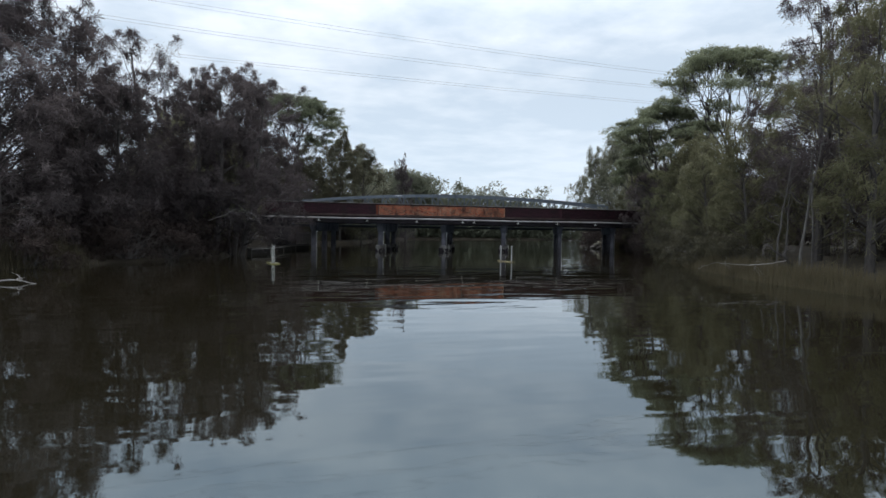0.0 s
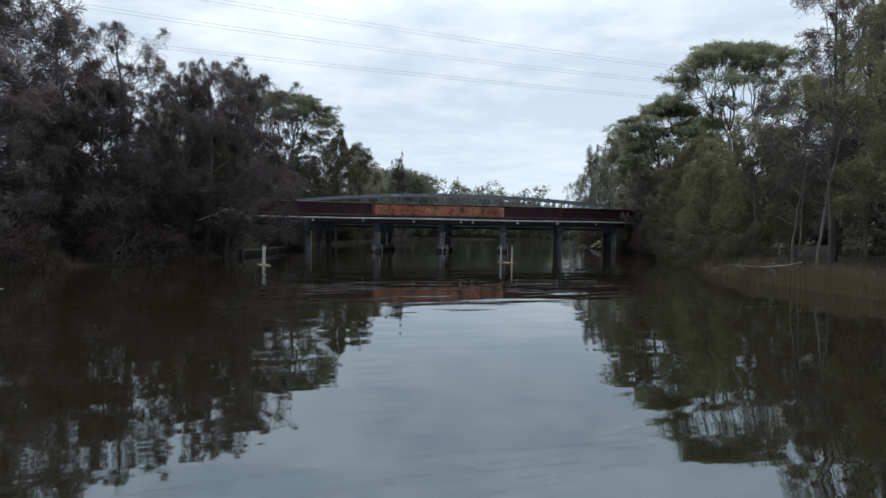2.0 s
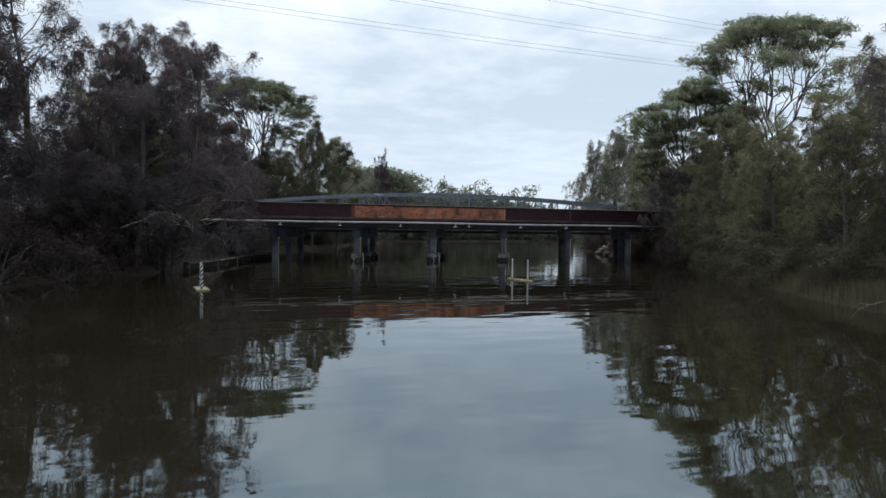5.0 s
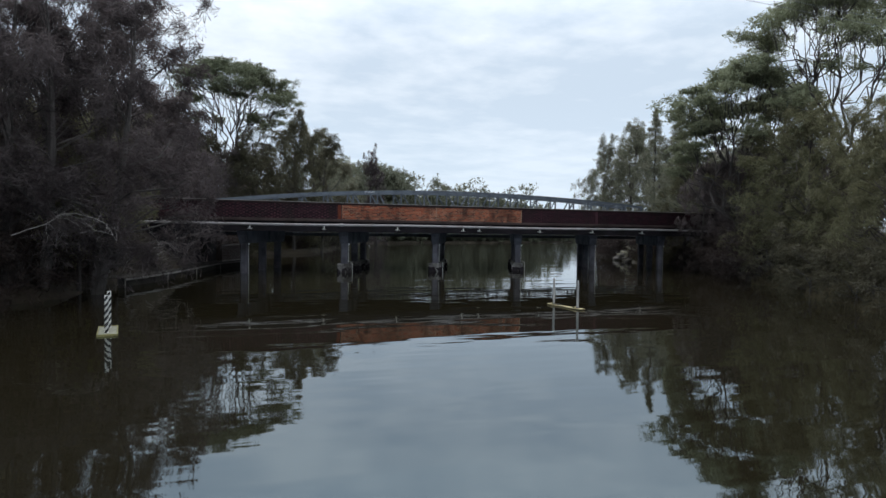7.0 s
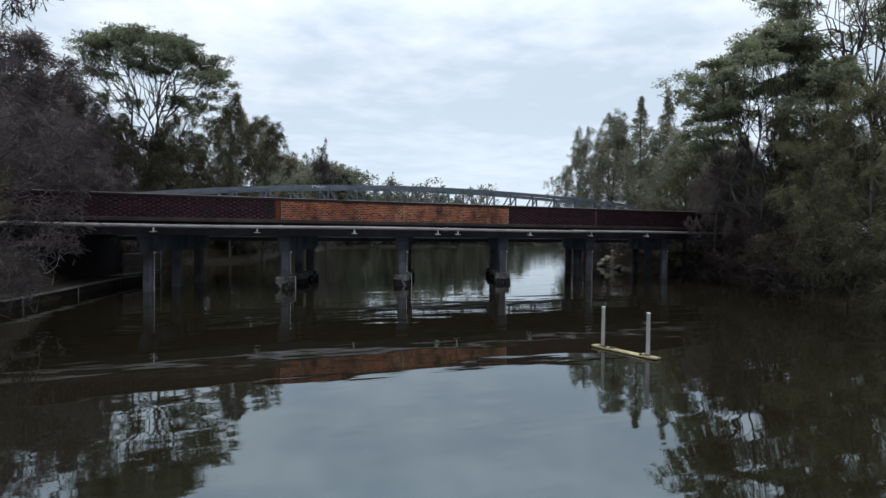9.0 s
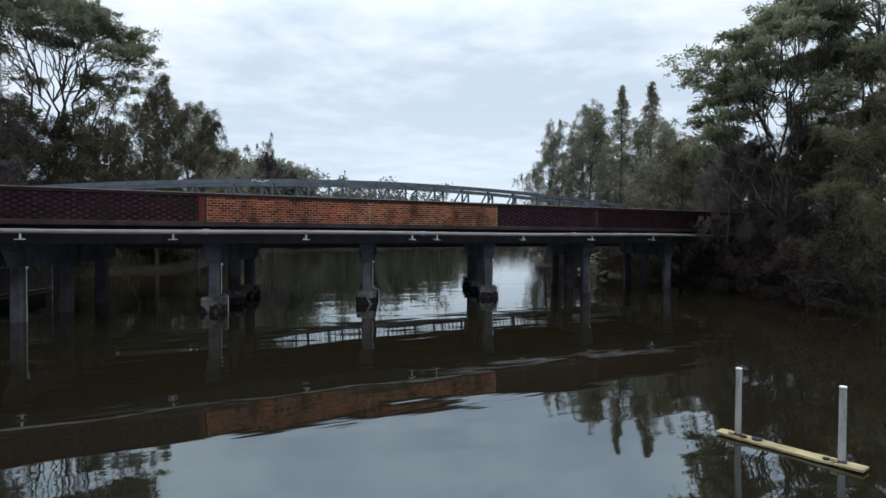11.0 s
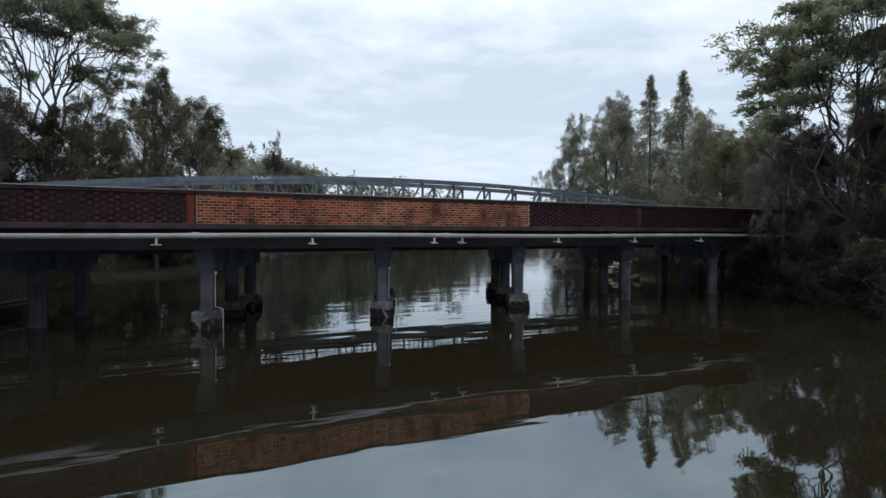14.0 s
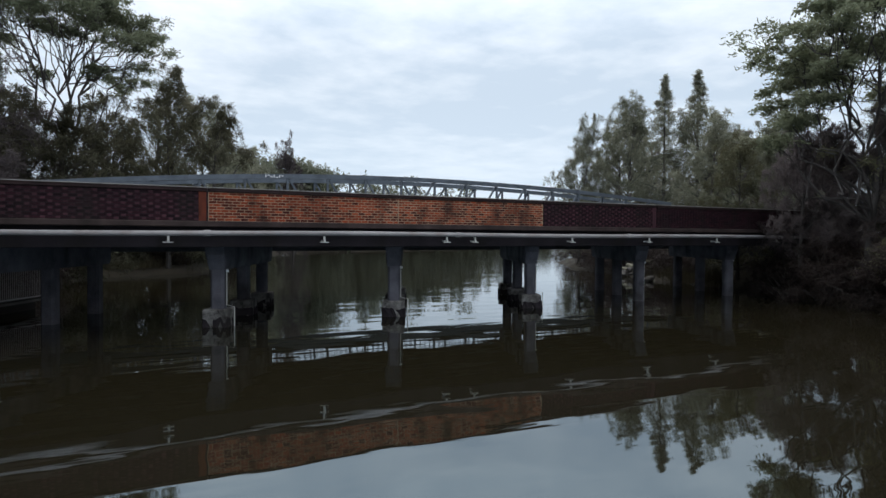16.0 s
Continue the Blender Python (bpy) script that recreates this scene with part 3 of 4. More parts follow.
def make_tree(name, kind, h, r, seed, leaf, bark, per=60, size=0.16, dens=1.0, low=0.10, tiers=0.2, split=0.30, arms=()):
    """The trunk mesh and the crown mesh of one tree, standing at the origin."""
    rng = np.random.default_rng(seed)
    bm, tk = new_bm(), new_bm()
    cen, rad = [], []
    if kind == "oak":        # she-oak: tall, ragged, feathery from near the ground to the top
        lean = rng.normal(size=2) * 0.05 * h
        trunk = [np.array([lean[0] * t * t, lean[1] * t * t, h * 0.95 * t]) for t in np.linspace(0, 1, 9)]
        tube(tk, trunk, [0.19 * (1 - 0.93 * t) * h / 12 for t in np.linspace(0, 1, 9)], 7)
        for i in range(int(64 * dens * (h / 12))):
            t = low + (0.98 - low) * rng.random() ** 1.1
            ring = r * (0.55 + 0.65 * math.sin(math.pi * min(1, t * 0.85 + 0.1))) * (1.0 - 0.62 * max(0, t - 0.55) / 0.45)
            a, q = rng.random() * 2 * math.pi, (0.25 + 0.75 * rng.random() ** 0.6)
            base = np.array([lean[0] * t * t, lean[1] * t * t, h * t])
            c = base + np.array([math.cos(a) * ring * q, math.sin(a) * ring * q, 0.4 + rng.normal() * 0.4])
            limb(bm, base - np.array([0, 0, 0.17 * h * q]) * min(1, t * 2), c, 0.055 * (1.25 - t), 0.014, rng, 0.05, 4, 3)
            s = (0.55 + 0.5 * rng.random()) * r * 0.30 * (1.15 - 0.45 * t)
            cen.append(c), rad.append([s, s, s * 0.95])
            for _ in range(2):
                tip = c + rng.normal(size=3) * s * 0.9 + np.array([0, 0, s * 0.5])
                cen.append(tip), rad.append([s * 0.5, s * 0.5, s * 0.6])
        droop, flat, thin = 0.3, 1.0, 0.075
        size *= 1.5
    elif kind == "spire":    # young she-oak with a narrow pointed crown
        tube(tk, [(0, 0, h * t) for t in np.linspace(0, 1, 6)], [0.14 * (1.03 - t) for t in np.linspace(0, 1, 6)], 6)
        for i in range(170):
            t = 0.06 + 0.94 * (i / 170) ** 0.85
            ring = r * (1.0 - t) ** 0.85 * (0.35 + 0.7 * rng.random())
            a = rng.random() * 6.283
            c = np.array([math.cos(a) * ring, math.sin(a) * ring, h * t + 0.15 * rng.normal()])
            if i % 2:
                limb(bm, (0, 0, h * t - ring * 0.4), c, 0.025, 0.008, rng, 0.0, 4, 2)
            s = 0.10 + 0.24 * (1 - t) * r
            cen.append(c), rad.append([s, s, s * 1.5])
        droop, flat, thin = 0.12, 1.6, 0.085
        size *= 1.4
    elif kind == "gum":      # umbrella gum: bare forked limbs that carry flat clumps
        fork = h * (split + 0.06 * rng.random())
        lean = rng.normal(size=2) * 0.4
        tube(tk, [(0, 0, 0), (lean[0] * 0.3, lean[1] * 0.3, fork * 0.5), (lean[0], lean[1], fork)], [0.23 * h / 17, 0.18 * h / 17, 0.14 * h / 17], 8)
        f0 = np.array([lean[0], lean[1], fork])
        for i in range(6):
            a = i / 5 * 6.283 + rng.normal() * 0.2
            start = np.array([lean[0], lean[1], 0]) * 0.8 + np.array([0, 0, fork * (0.74 + 0.24 * rng.random())])
            out = r * (0.30 + 0.20 * rng.random()) if i < 5 else 0.15
            knee = f0 + np.array([math.cos(a) * out, math.sin(a) * out, (h - fork) * (0.46 + 0.12 * rng.random())])
            main = limb(bm, start, knee, 0.10 * h / 17, 0.05 * h / 17, rng, -0.08, 6, 6)
            for j in range(10):
                a2 = a + rng.normal() * 0.40 if i < 5 else rng.random() * 6.283
                o2 = r * (0.25 + 0.74 * rng.random() ** 0.7) if i < 5 else r * 0.45 * rng.random()
                top = fork + (h - fork) * (0.49 + 0.47 * math.sqrt(max(0, 1 - (o2 / r) ** 2)) + 0.02 * rng.normal())
                if rng.random() < tiers:
                    top -= (h - fork) * (0.14 + 0.24 * rng.random())
                c = np.array([lean[0] + math.cos(a2) * o2, lean[1] + math.sin(a2) * o2, top])
                pts = limb(bm, main[rng.integers(4, 7)], c - np.array([0, 0, 0.035 * h]), 0.042 * h / 17, 0.015, rng, -0.06, 5, 5)
                for _ in range(7):
                    cc = c + rng.normal(size=3) * np.array([1.0, 1.0, 0.26]) * r * 0.105
                    limb(bm, pts[-2], cc, 0.012, 0.006, rng, 0.03, 4, 2)
                    s = r * (0.055 + 0.06 * rng.random())
                    cen.append(cc), rad.append([s * 1.15, s * 1.15, s * 0.68])
        for c in (np.array(q) for q in arms):   # leaning stems that carry a clump of their own
            stem = limb(bm, (lean[0] * 0.5, lean[1] * 0.5, fork * 0.6), c - np.array([0, 0, 0.3]), 0.075 * h / 17, 0.02, rng, -0.05, 6, 7)
            for _ in range(9):
                cc = c + rng.normal(size=3) * np.array([1.0, 1.0, 0.35]) * r * 0.10
                limb(bm, stem[-2], cc, 0.012, 0.006, rng, 0.03, 4, 2)
                s = r * (0.05 + 0.05 * rng.random())
                cen.append(cc), rad.append([s * 1.15, s * 1.15, s * 0.7])
        droop, flat, thin = 0.12, 0.8, 0.30
    else:                    # bush: low, many-stemmed, hanging over its foot
        tube(tk, [(0, 0, -0.2), (0.1, 0.05, h * 0.3), (0.05, 0.2, h * 0.6)], [0.09, 0.06, 0.02], 6)
        for i in range(46):
            a, t = rng.random() * 6.283, rng.random()
            q = r * math.sqrt(rng.random())
            z = h * (0.12 + 0.83 * t) * math.sqrt(max(0.12, 1 - (q / (r * 1.12)) ** 2))
            c = np.array([math.cos(a) * q, math.sin(a) * q, z])
            if i % 2 == 0:
                limb(bm, (rng.normal() * 0.25, rng.normal() * 0.25, 0), c, 0.05, 0.012, rng, 0.12, 4, 3)
            s = r * (0.17 + 0.14 * rng.random())
            cen.append(c), rad.append([s, s, s * 0.85])
        droop, flat, thin = 0.3, 1.0, 0.10
        size *= 1.35
    cen, rad = np.array(cen), np.array(rad)
    made = []
    for nm, q, skin in (("trunk", tk, bark), ("branching", bm, M_BARK)):
        m = bpy.data.meshes.new(nm)
        q.to_mesh(m)
        q.free()
        m.materials.append(skin)
        made.append(m)
    return made + [leaf_mesh("crown", cen, rad, per, size, leaf, rng, droop, flat, thin)]


KINDS = {}


def kind_of(key, *args, **kw):
    KINDS[key] = (make_tree(key, *args, **kw), args[1])


kind_of("oak_a", "oak", 13.0, 3.1, 11, F_OAK, M_BARK, 98, 0.157)
kind_of("oak_b", "oak", 13.0, 3.6, 12, F_OAK, M_BARK, 98, 0.157)
kind_of("oak_c", "oak", 12.0, 2.8, 13, F_OAK, M_BARK, 98, 0.157)
kind_of("oak_d", "oak", 13.0, 3.0, 14, F_OAK, M_BARK, 185, 0.121, 0.72)
kind_of("oak_e", "oak", 13.0, 3.0, 15, F_OAK, M_BARK, 215, 0.105, 0.5)
kind_of("oak_h", "oak", 13.0, 3.1, 16, F_OAK, M_BARK, 200, 0.115, 0.75, 0.34)
kind_of("mid_h", "oak", 12.0, 2.9, 28, F_MID, M_BARK, 100, 0.157, 0.7, 0.30)
kind_of("olive_e", "oak", 13.0, 3.0, 25, F_OLIVE, M_BARK, 170, 0.13, 0.5)
kind_of("olive_d", "oak", 13.0, 3.0, 24, F_OLIVE, M_BARK, 170, 0.13, 0.7)
kind_of("olive_a", "oak", 12.0, 3.2, 21, F_OLIVE, M_BARK, 98, 0.157)
kind_of("olive_b", "oak", 12.0, 3.0, 22, F_OLIVE, M_PALEBARK, 98, 0.157)
kind_of("olive_h", "oak", 12.0, 3.0, 29, F_OLIVE, M_BARK, 98, 0.157, 0.8, 0.30)
kind_of("umber_a", "oak", 12.0, 3.1, 35, F_UMBER, M_BARK, 100, 0.157)
kind_of("umber_b", "oak", 12.0, 2.9, 36, F_UMBER, M_BARK, 100, 0.157, 0.85)
kind_of("mid_a", "oak", 12.0, 3.2, 26, F_MID, M_BARK, 100, 0.157)
kind_of("mid_b", "oak", 12.0, 2.9, 27, F_MID, M_BARK, 100, 0.157, 0.85)
kind_of("gum_a", "gum", 20.6, 6.3, 31, F_GUM, M_BARK, 118, 0.12, tiers=0.10, split=0.44, arms=((4.9, 0.6, 15.4), (2.4, -0.8, 14.4), (4.5, -1.6, 16.4), (-3.6, -1.5, 14.0), (-1.2, 2.2, 14.6)))
kind_of("gum_b", "gum", 20.0, 6.4, 32, F_GUM, M_BARK, 112, 0.12, tiers=0.12, split=0.42, arms=((-4.8, 2.0, 14.8), (-2.0, -2.0, 13.6), (3.2, -2.4, 13.4), (1.2, 3.0, 12.6)))
kind_of("gum_d", "gum", 14.8, 5.2, 37, F_GUM, M_BARK, 104, 0.12, tiers=0.34, split=0.36, arms=((-2.8, 1.9, 11.6), (0.4, 0.4, 15.2), (-3.2, 0.2, 10.4), (-2.4, 2.8, 9.4), (-1.6, 3.4, 10.6), (-4.0, 1.2, 8.4), (-3.6, 2.2, 7.6), (-3.9, 0.2, 9.2), (3.4, -3.0, 9.6), (-1.4, 2.4, 8.8), (2.6, 0.8, 12.4), (2.4, -2.2, 12.8)))
kind_of("spire_a", "spire", 17.0, 2.2, 41, F_MID, M_BARK, 84, 0.115)
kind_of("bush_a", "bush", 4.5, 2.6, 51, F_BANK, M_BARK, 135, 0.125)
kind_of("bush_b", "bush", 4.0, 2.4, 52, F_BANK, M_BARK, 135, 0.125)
kind_of("bush_c", "bush", 4.0, 2.4, 53, F_SHRUB, M_BARK, 135, 0.125)

LABELS = {
    "oak": ("dark feathery she-oak with ragged drooping foliage on the river bank", "tree", "she_oak"),
    "olive": ("olive-green she-oak with dense fine foliage on the river bank", "tree", "she_oak"),
    "umber": ("brownish olive she-oak with soft feathery foliage beyond the bridge", "tree", "she_oak"),
    "mid": ("grey-green she-oak with soft feathery foliage beyond the bridge", "tree", "she_oak"),
    "gum": ("tall gum tree with bare forked limbs and flat umbrella crown", "tree", "gum_tree"),
    "spire": ("slender pointed she-oak rising above its neighbours", "tree", "she_oak"),
    "bush": ("low tangled shrub hanging over the water's edge", "shrub", "shrub"),
}


def plant(key, x, y, h, wide=1.0, turn=0.0, tilt=0.0, sink=0.1):
    meshes, h0 = KINDS[key]
    label, cat, name = LABELS[key.split("_")[0]]
    z = float(ground_height(np.array([x]), np.array([y]))[0])
    e = thing(name, label, cat, (x, y, z - sink), "trees on the banks" if cat == "tree" else "shrubs on the banks")
    s = (h - z) / h0
    e.rotation_euler = (0, tilt, 0 if tilt or key.startswith("gum") else turn)
    e.scale = (s * wide, s * wide, s)
    for m in meshes:
        o = new(m.name.split(".")[0], m)
        o.parent = e
        if o.name.startswith("branching"):
            o["kind"] = "stuff"
    return e


rs = random.Random(7)
# key, x, y, height above the water, width
TREES = [
    # left bank before the bridge
    ("oak_c", -18.2, -7.2, 9.0, 1.3),
    ("oak_h", -15.0, -8.4, 12.8, 1.0), ("oak_e", -15.4, -12.6, 13.4, 1.05), ("oak_e", -18.6, -13.6, 15.0, 1.15), ("oak_a", -21.5, -18.0, 14.2, 1.05),
    ("oak_d", -24.6, -21.0, 15.4, 1.15), ("oak_c", -28.0, -25.5, 14.8, 1.1), ("oak_e", -17.4, -8.2, 12.0, 1.1), ("oak_e", -22.5, -11.0, 15.6, 1.2),
    ("oak_d", -27.5, -15.0, 16.8, 1.2), ("oak_d", -32.5, -21.0, 17.6, 1.2), ("olive_b", -14.6, -4.8, 9.5, 1.0), ("oak_a", -32.0, -31.0, 15.0, 1.1),
    ("oak_b", -36.0, -28.0, 18.0, 1.2), ("olive_h", -12.9, -4.8, 8.6, 1.0), ("olive_a", -18.0, -3.0, 11.5, 1.1), ("olive_h", -13.4, -10.6, 6.4, 1.0), ("oak_h", -13.2, -9.2, 13.4, 1.15, 0.12), ("oak_e", -12.6, -11.6, 13.2, 1.2, 0.22), ("oak_e", -14.2, -12.6, 13.4, 1.1, 0.1),
    ("oak_c", -19.4, -18.2, 11.0, 1.0), ("oak_b", -23.2, -24.2, 11.5, 1.0), ("oak_d", -24.0, -6.0, 11.5, 1.2), ("oak_b", -40.0, -36.0, 18.0, 1.3),
    # left bank beyond the bridge
    ("gum_a", -7.2, 27.5, 20.6, 1.0), ("oak_b", -12.4, 19.0, 14.0, 1.1), ("oak_a", -15.0, 14.0, 14.0, 1.1), ("umber_a", -0.2, 31.4, 16.0, 0.8), ("umber_b", -4.6, 37.5, 15.2, 1.0),
    ("umber_b", 3.2, 32.6, 14.4, 0.95), ("mid_a", 3.6, 40.5, 15.8, 1.0), ("umber_a", 5.6, 45.5, 14.8, 1.0), ("umber_b", -10.0, 26.5, 12.5, 1.1),
    ("oak_c", -15.5, 24.0, 16.0, 1.2), ("oak_a", -10.2, 15.0, 10.5, 1.0), ("umber_b", -4.4, 31.5, 11.8, 1.1), ("oak_a", -20.0, 16.0, 16.0, 1.3),
    ("mid_a", 7.4, 53.0, 13.0, 1.1), ("mid_b", 10.0, 61.0, 13.0, 1.1), ("oak_c", 19.2, 72.0, 17.4, 0.55), ("mid_a", 12.5, 68.0, 12.5, 1.1),
    ("umber_b", -1.0, 40.0, 15.5, 1.1), ("oak_c", -13.5, 10.2, 9.5, 1.0), ("oak_c", -10.6, 12.6, 9.0, 1.2), ("oak_a", -10.4, 18.4, 9.5, 1.2), ("oak_b", -12.6, 23.0, 11.8, 1.2), ("oak_c", -9.4, 27.6, 12.0, 1.2), ("oak_b", -17.5, 20.0, 12.0, 1.3),
    ("umber_a", -7.0, 24.0, 11.0, 1.2), ("umber_b", -10.2, 23.6, 11.6, 1.2), ("umber_a", -12.8, 24.5, 14.0, 1.2), ("umber_a", -16.5, 27.0, 9.5, 1.5), ("umber_b", -12.0, 31.0, 10.0, 1.5), ("umber_a", -6.5, 37.0, 10.0, 1.5), ("umber_b", -0.5, 43.0, 10.5, 1.5),
    # right bank before the bridge
    ("gum_b", 31.4, -10.4, 20.0, 1.0), ("olive_d", 26.6, -10.8, 11.6, 1.4), ("oak_h", 28.6, -6.6, 8.6, 1.1), ("oak_h", 29.8, -9.8, 9.2, 1.1), ("gum_d", 27.6, -6.0, 14.8, 1.0),
    ("olive_a", 24.2, -14.6, 10.0, 1.1), ("olive_b", 22.6, -18.4, 9.4, 1.0), ("olive_d", 27.0, -16.0, 7.0, 1.3), ("oak_h", 27.4, -3.0, 8.2, 0.95), ("oak_h", 29.7, -2.9, 8.8, 0.85), ("oak_c", 30.6, -3.8, 8.5, 0.9), ("mid_h", 31.6, -5.2, 10.0, 0.9), ("oak_b", 31.8, -6.5, 10.5, 1.0), ("oak_c", 31.0, -1.2, 8.0, 1.0),
    ("olive_b", 19.0, -23.0, 8.4, 1.0), ("oak_d", 22.5, -24.0, 9.6, 1.1), ("olive_b", 17.2, -28.5, 8.6, 1.0), ("olive_e", 22.2, -29.5, 15.8, 1.1),
    ("oak_e", 17.2, -33.4, 14.6, 1.0), ("oak_e", 19.0, -35.0, 16.5, 1.1), ("oak_b", 30.0, -30.0, 12.0, 1.3), ("oak_a", 26.0, -36.5, 12.0, 1.3), ("oak_b", 24.0, -43.0, 12.0, 1.3), ("olive_e", 13.0, -39.5, 13.2, 1.0), ("olive_e", 17.0, -41.0, 15.5, 1.1),
    ("olive_e", 14.8, -46.0, 13.5, 1.1), ("oak_d", 31.0, -15.5, 11.0, 1.2), ("olive_e", 29.6, -23.0, 15.5, 1.2), ("oak_c", 40.0, -14.0, 16.0, 1.2),
    # right bank beyond the bridge
    ("mid_a", 39.2, 28.2, 14.9, 0.7), ("mid_h", 35.0, 8.6, 11.5, 1.0), ("mid_h", 38.0, 20.2, 15.0, 0.9),
    ("mid_a", 43.0, 30.0, 13.4, 0.9), ("mid_h", 41.4, 24.4, 15.0, 0.9), ("spire_a", 37.5, 15.2, 16.9, 1.5), ("spire_a", 38.8, 12.9, 16.9, 1.6), ("mid_b", 33.5, 2.5, 9.5, 1.0),
    ("mid_a", 38.6, 11.0, 12.6, 1.1), ("mid_b", 42.0, 8.5, 12.0, 1.2), ("oak_a", 38.0, -3.0, 10.0, 1.3), ("olive_a", 31.8, 3.8, 9.0, 1.0),
    ("mid_b", 45.0, 24.0, 13.0, 1.2), ("oak_b", 44.0, -2.0, 10.5, 1.3), ("mid_a", 48.0, 14.0, 12.0, 1.3),
]
for key, x, y, h, wd, *tilt in TREES:
    plant(key, x, y, h, wd, rs.random() * 6.28, *tilt)
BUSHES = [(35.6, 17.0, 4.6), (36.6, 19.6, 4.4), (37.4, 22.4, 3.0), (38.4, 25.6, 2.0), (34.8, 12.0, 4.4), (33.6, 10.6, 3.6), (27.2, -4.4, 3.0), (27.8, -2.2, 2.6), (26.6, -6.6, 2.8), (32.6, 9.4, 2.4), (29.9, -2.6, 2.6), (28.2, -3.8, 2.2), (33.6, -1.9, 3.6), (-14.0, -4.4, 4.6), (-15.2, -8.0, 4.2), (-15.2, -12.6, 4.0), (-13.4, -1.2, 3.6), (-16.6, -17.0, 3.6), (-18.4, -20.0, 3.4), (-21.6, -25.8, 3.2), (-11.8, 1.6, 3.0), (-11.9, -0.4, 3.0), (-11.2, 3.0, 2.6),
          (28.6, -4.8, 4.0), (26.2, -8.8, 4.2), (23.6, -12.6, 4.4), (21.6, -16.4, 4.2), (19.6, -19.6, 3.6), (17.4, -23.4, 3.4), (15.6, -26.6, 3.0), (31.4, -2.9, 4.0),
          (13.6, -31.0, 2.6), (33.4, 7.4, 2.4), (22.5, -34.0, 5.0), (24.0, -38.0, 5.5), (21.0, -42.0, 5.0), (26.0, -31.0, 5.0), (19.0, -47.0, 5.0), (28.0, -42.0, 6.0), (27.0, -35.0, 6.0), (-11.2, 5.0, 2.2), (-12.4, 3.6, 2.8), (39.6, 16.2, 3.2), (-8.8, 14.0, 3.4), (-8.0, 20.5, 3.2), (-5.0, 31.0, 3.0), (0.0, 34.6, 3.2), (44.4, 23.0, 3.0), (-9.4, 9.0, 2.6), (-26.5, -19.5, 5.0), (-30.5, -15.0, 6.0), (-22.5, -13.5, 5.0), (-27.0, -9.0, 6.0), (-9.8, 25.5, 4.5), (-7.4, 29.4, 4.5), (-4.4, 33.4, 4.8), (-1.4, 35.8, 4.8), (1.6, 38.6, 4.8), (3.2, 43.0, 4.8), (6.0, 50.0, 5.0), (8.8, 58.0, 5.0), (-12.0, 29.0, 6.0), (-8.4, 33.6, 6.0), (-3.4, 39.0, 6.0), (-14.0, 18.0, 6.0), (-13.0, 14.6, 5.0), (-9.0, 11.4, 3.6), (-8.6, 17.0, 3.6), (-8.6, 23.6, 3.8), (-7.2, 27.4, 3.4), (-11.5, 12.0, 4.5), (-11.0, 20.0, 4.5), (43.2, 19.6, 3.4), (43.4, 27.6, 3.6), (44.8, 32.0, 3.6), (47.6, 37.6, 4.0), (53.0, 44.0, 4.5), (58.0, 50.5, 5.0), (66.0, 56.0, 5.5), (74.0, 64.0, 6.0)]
# the open right bank takes bush_c; the rest carry the shade-dark leaves
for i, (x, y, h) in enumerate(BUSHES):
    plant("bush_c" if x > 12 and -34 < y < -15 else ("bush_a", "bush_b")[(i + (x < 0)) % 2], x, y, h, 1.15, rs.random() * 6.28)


def woods(name, spots, seed, label, mat=F_FAR, per=19, size=0.31):
    """A mass of far trees in one mesh: spots of x, y, height."""
    rng = np.random.default_rng(seed)
    cen, rad = [], []
    for x, y, h in spots:
        r = h * (0.17 + 0.08 * rng.random())
        for _ in range(26):
            t = 0.08 + 0.9 * rng.random()
            a, q = rng.random() * 6.283, r * (0.3 + 0.8 * rng.random()) * (1.1 - 0.75 * max(0, t - 0.4) / 0.6)
            s = h * 0.055 * (0.6 + 0.8 * rng.random())
            cen.append((x + math.cos(a) * q, y + math.sin(a) * q, h * t)), rad.append((s * 1.1, s * 1.1, s))
    ob = new(name, leaf_mesh(name, np.array(cen), np.array(rad), per, size, mat, rng, 0.2, 1.0, 0.45))
    return tagged(ob, label, "woods", kind="stuff")


rng = np.random.default_rng(5)
spots = []
for i in range(540):
    x = 11 + 69 * rng.random()
    y = 84 + (x - 13) * 0.33 + 12 * rng.random()
    h = 15.5 if x < 32 else (10.7 + (3.5 if rng.random() < 0.2 else 0) - max(0, x - 62) * 0.25)
    if shore_distance(np.array([x]), np.array([y]))[0] > 1:
        spots.append((x, y, h * (0.8 + 0.4 * rng.random())))
spots += [(67, 104.5, 15.5), (70, 106, 16.0), (64.5, 103.5, 13.5), (54, 102, 15.0), (55.6, 103, 13.0)]
for i in range(70):
    x = 79 + 40 * rng.random()
    y = 112 + max(0, x - 84) * 0.5 + 10 * rng.random()
    spots.append((x, y, (8.5 if x < 86 else 5.6) * (0.85 + 0.3 * rng.random())))
woods("far_woods", spots, 6, "hazy green woods on the far shore")
spots = []
for _ in range(420):
    x, y = rng.uniform(-75, 95), rng.uniform(-130, 80)
    d = shore_distance(np.array([x]), np.array([y]))[0]
    if 8 < d < 45 and not (-4 < y < 11):
        spots.append((x, y, (6.5 if 26 < x < 60 and -25 < y < 5 else 10.0 if y < -5 else 13.0) * (0.8 + 0.4 * rng.random())))
woods("bank_woods", spots, 8, "dense dark woods standing behind the river banks", F_OAK, 22, 0.5)


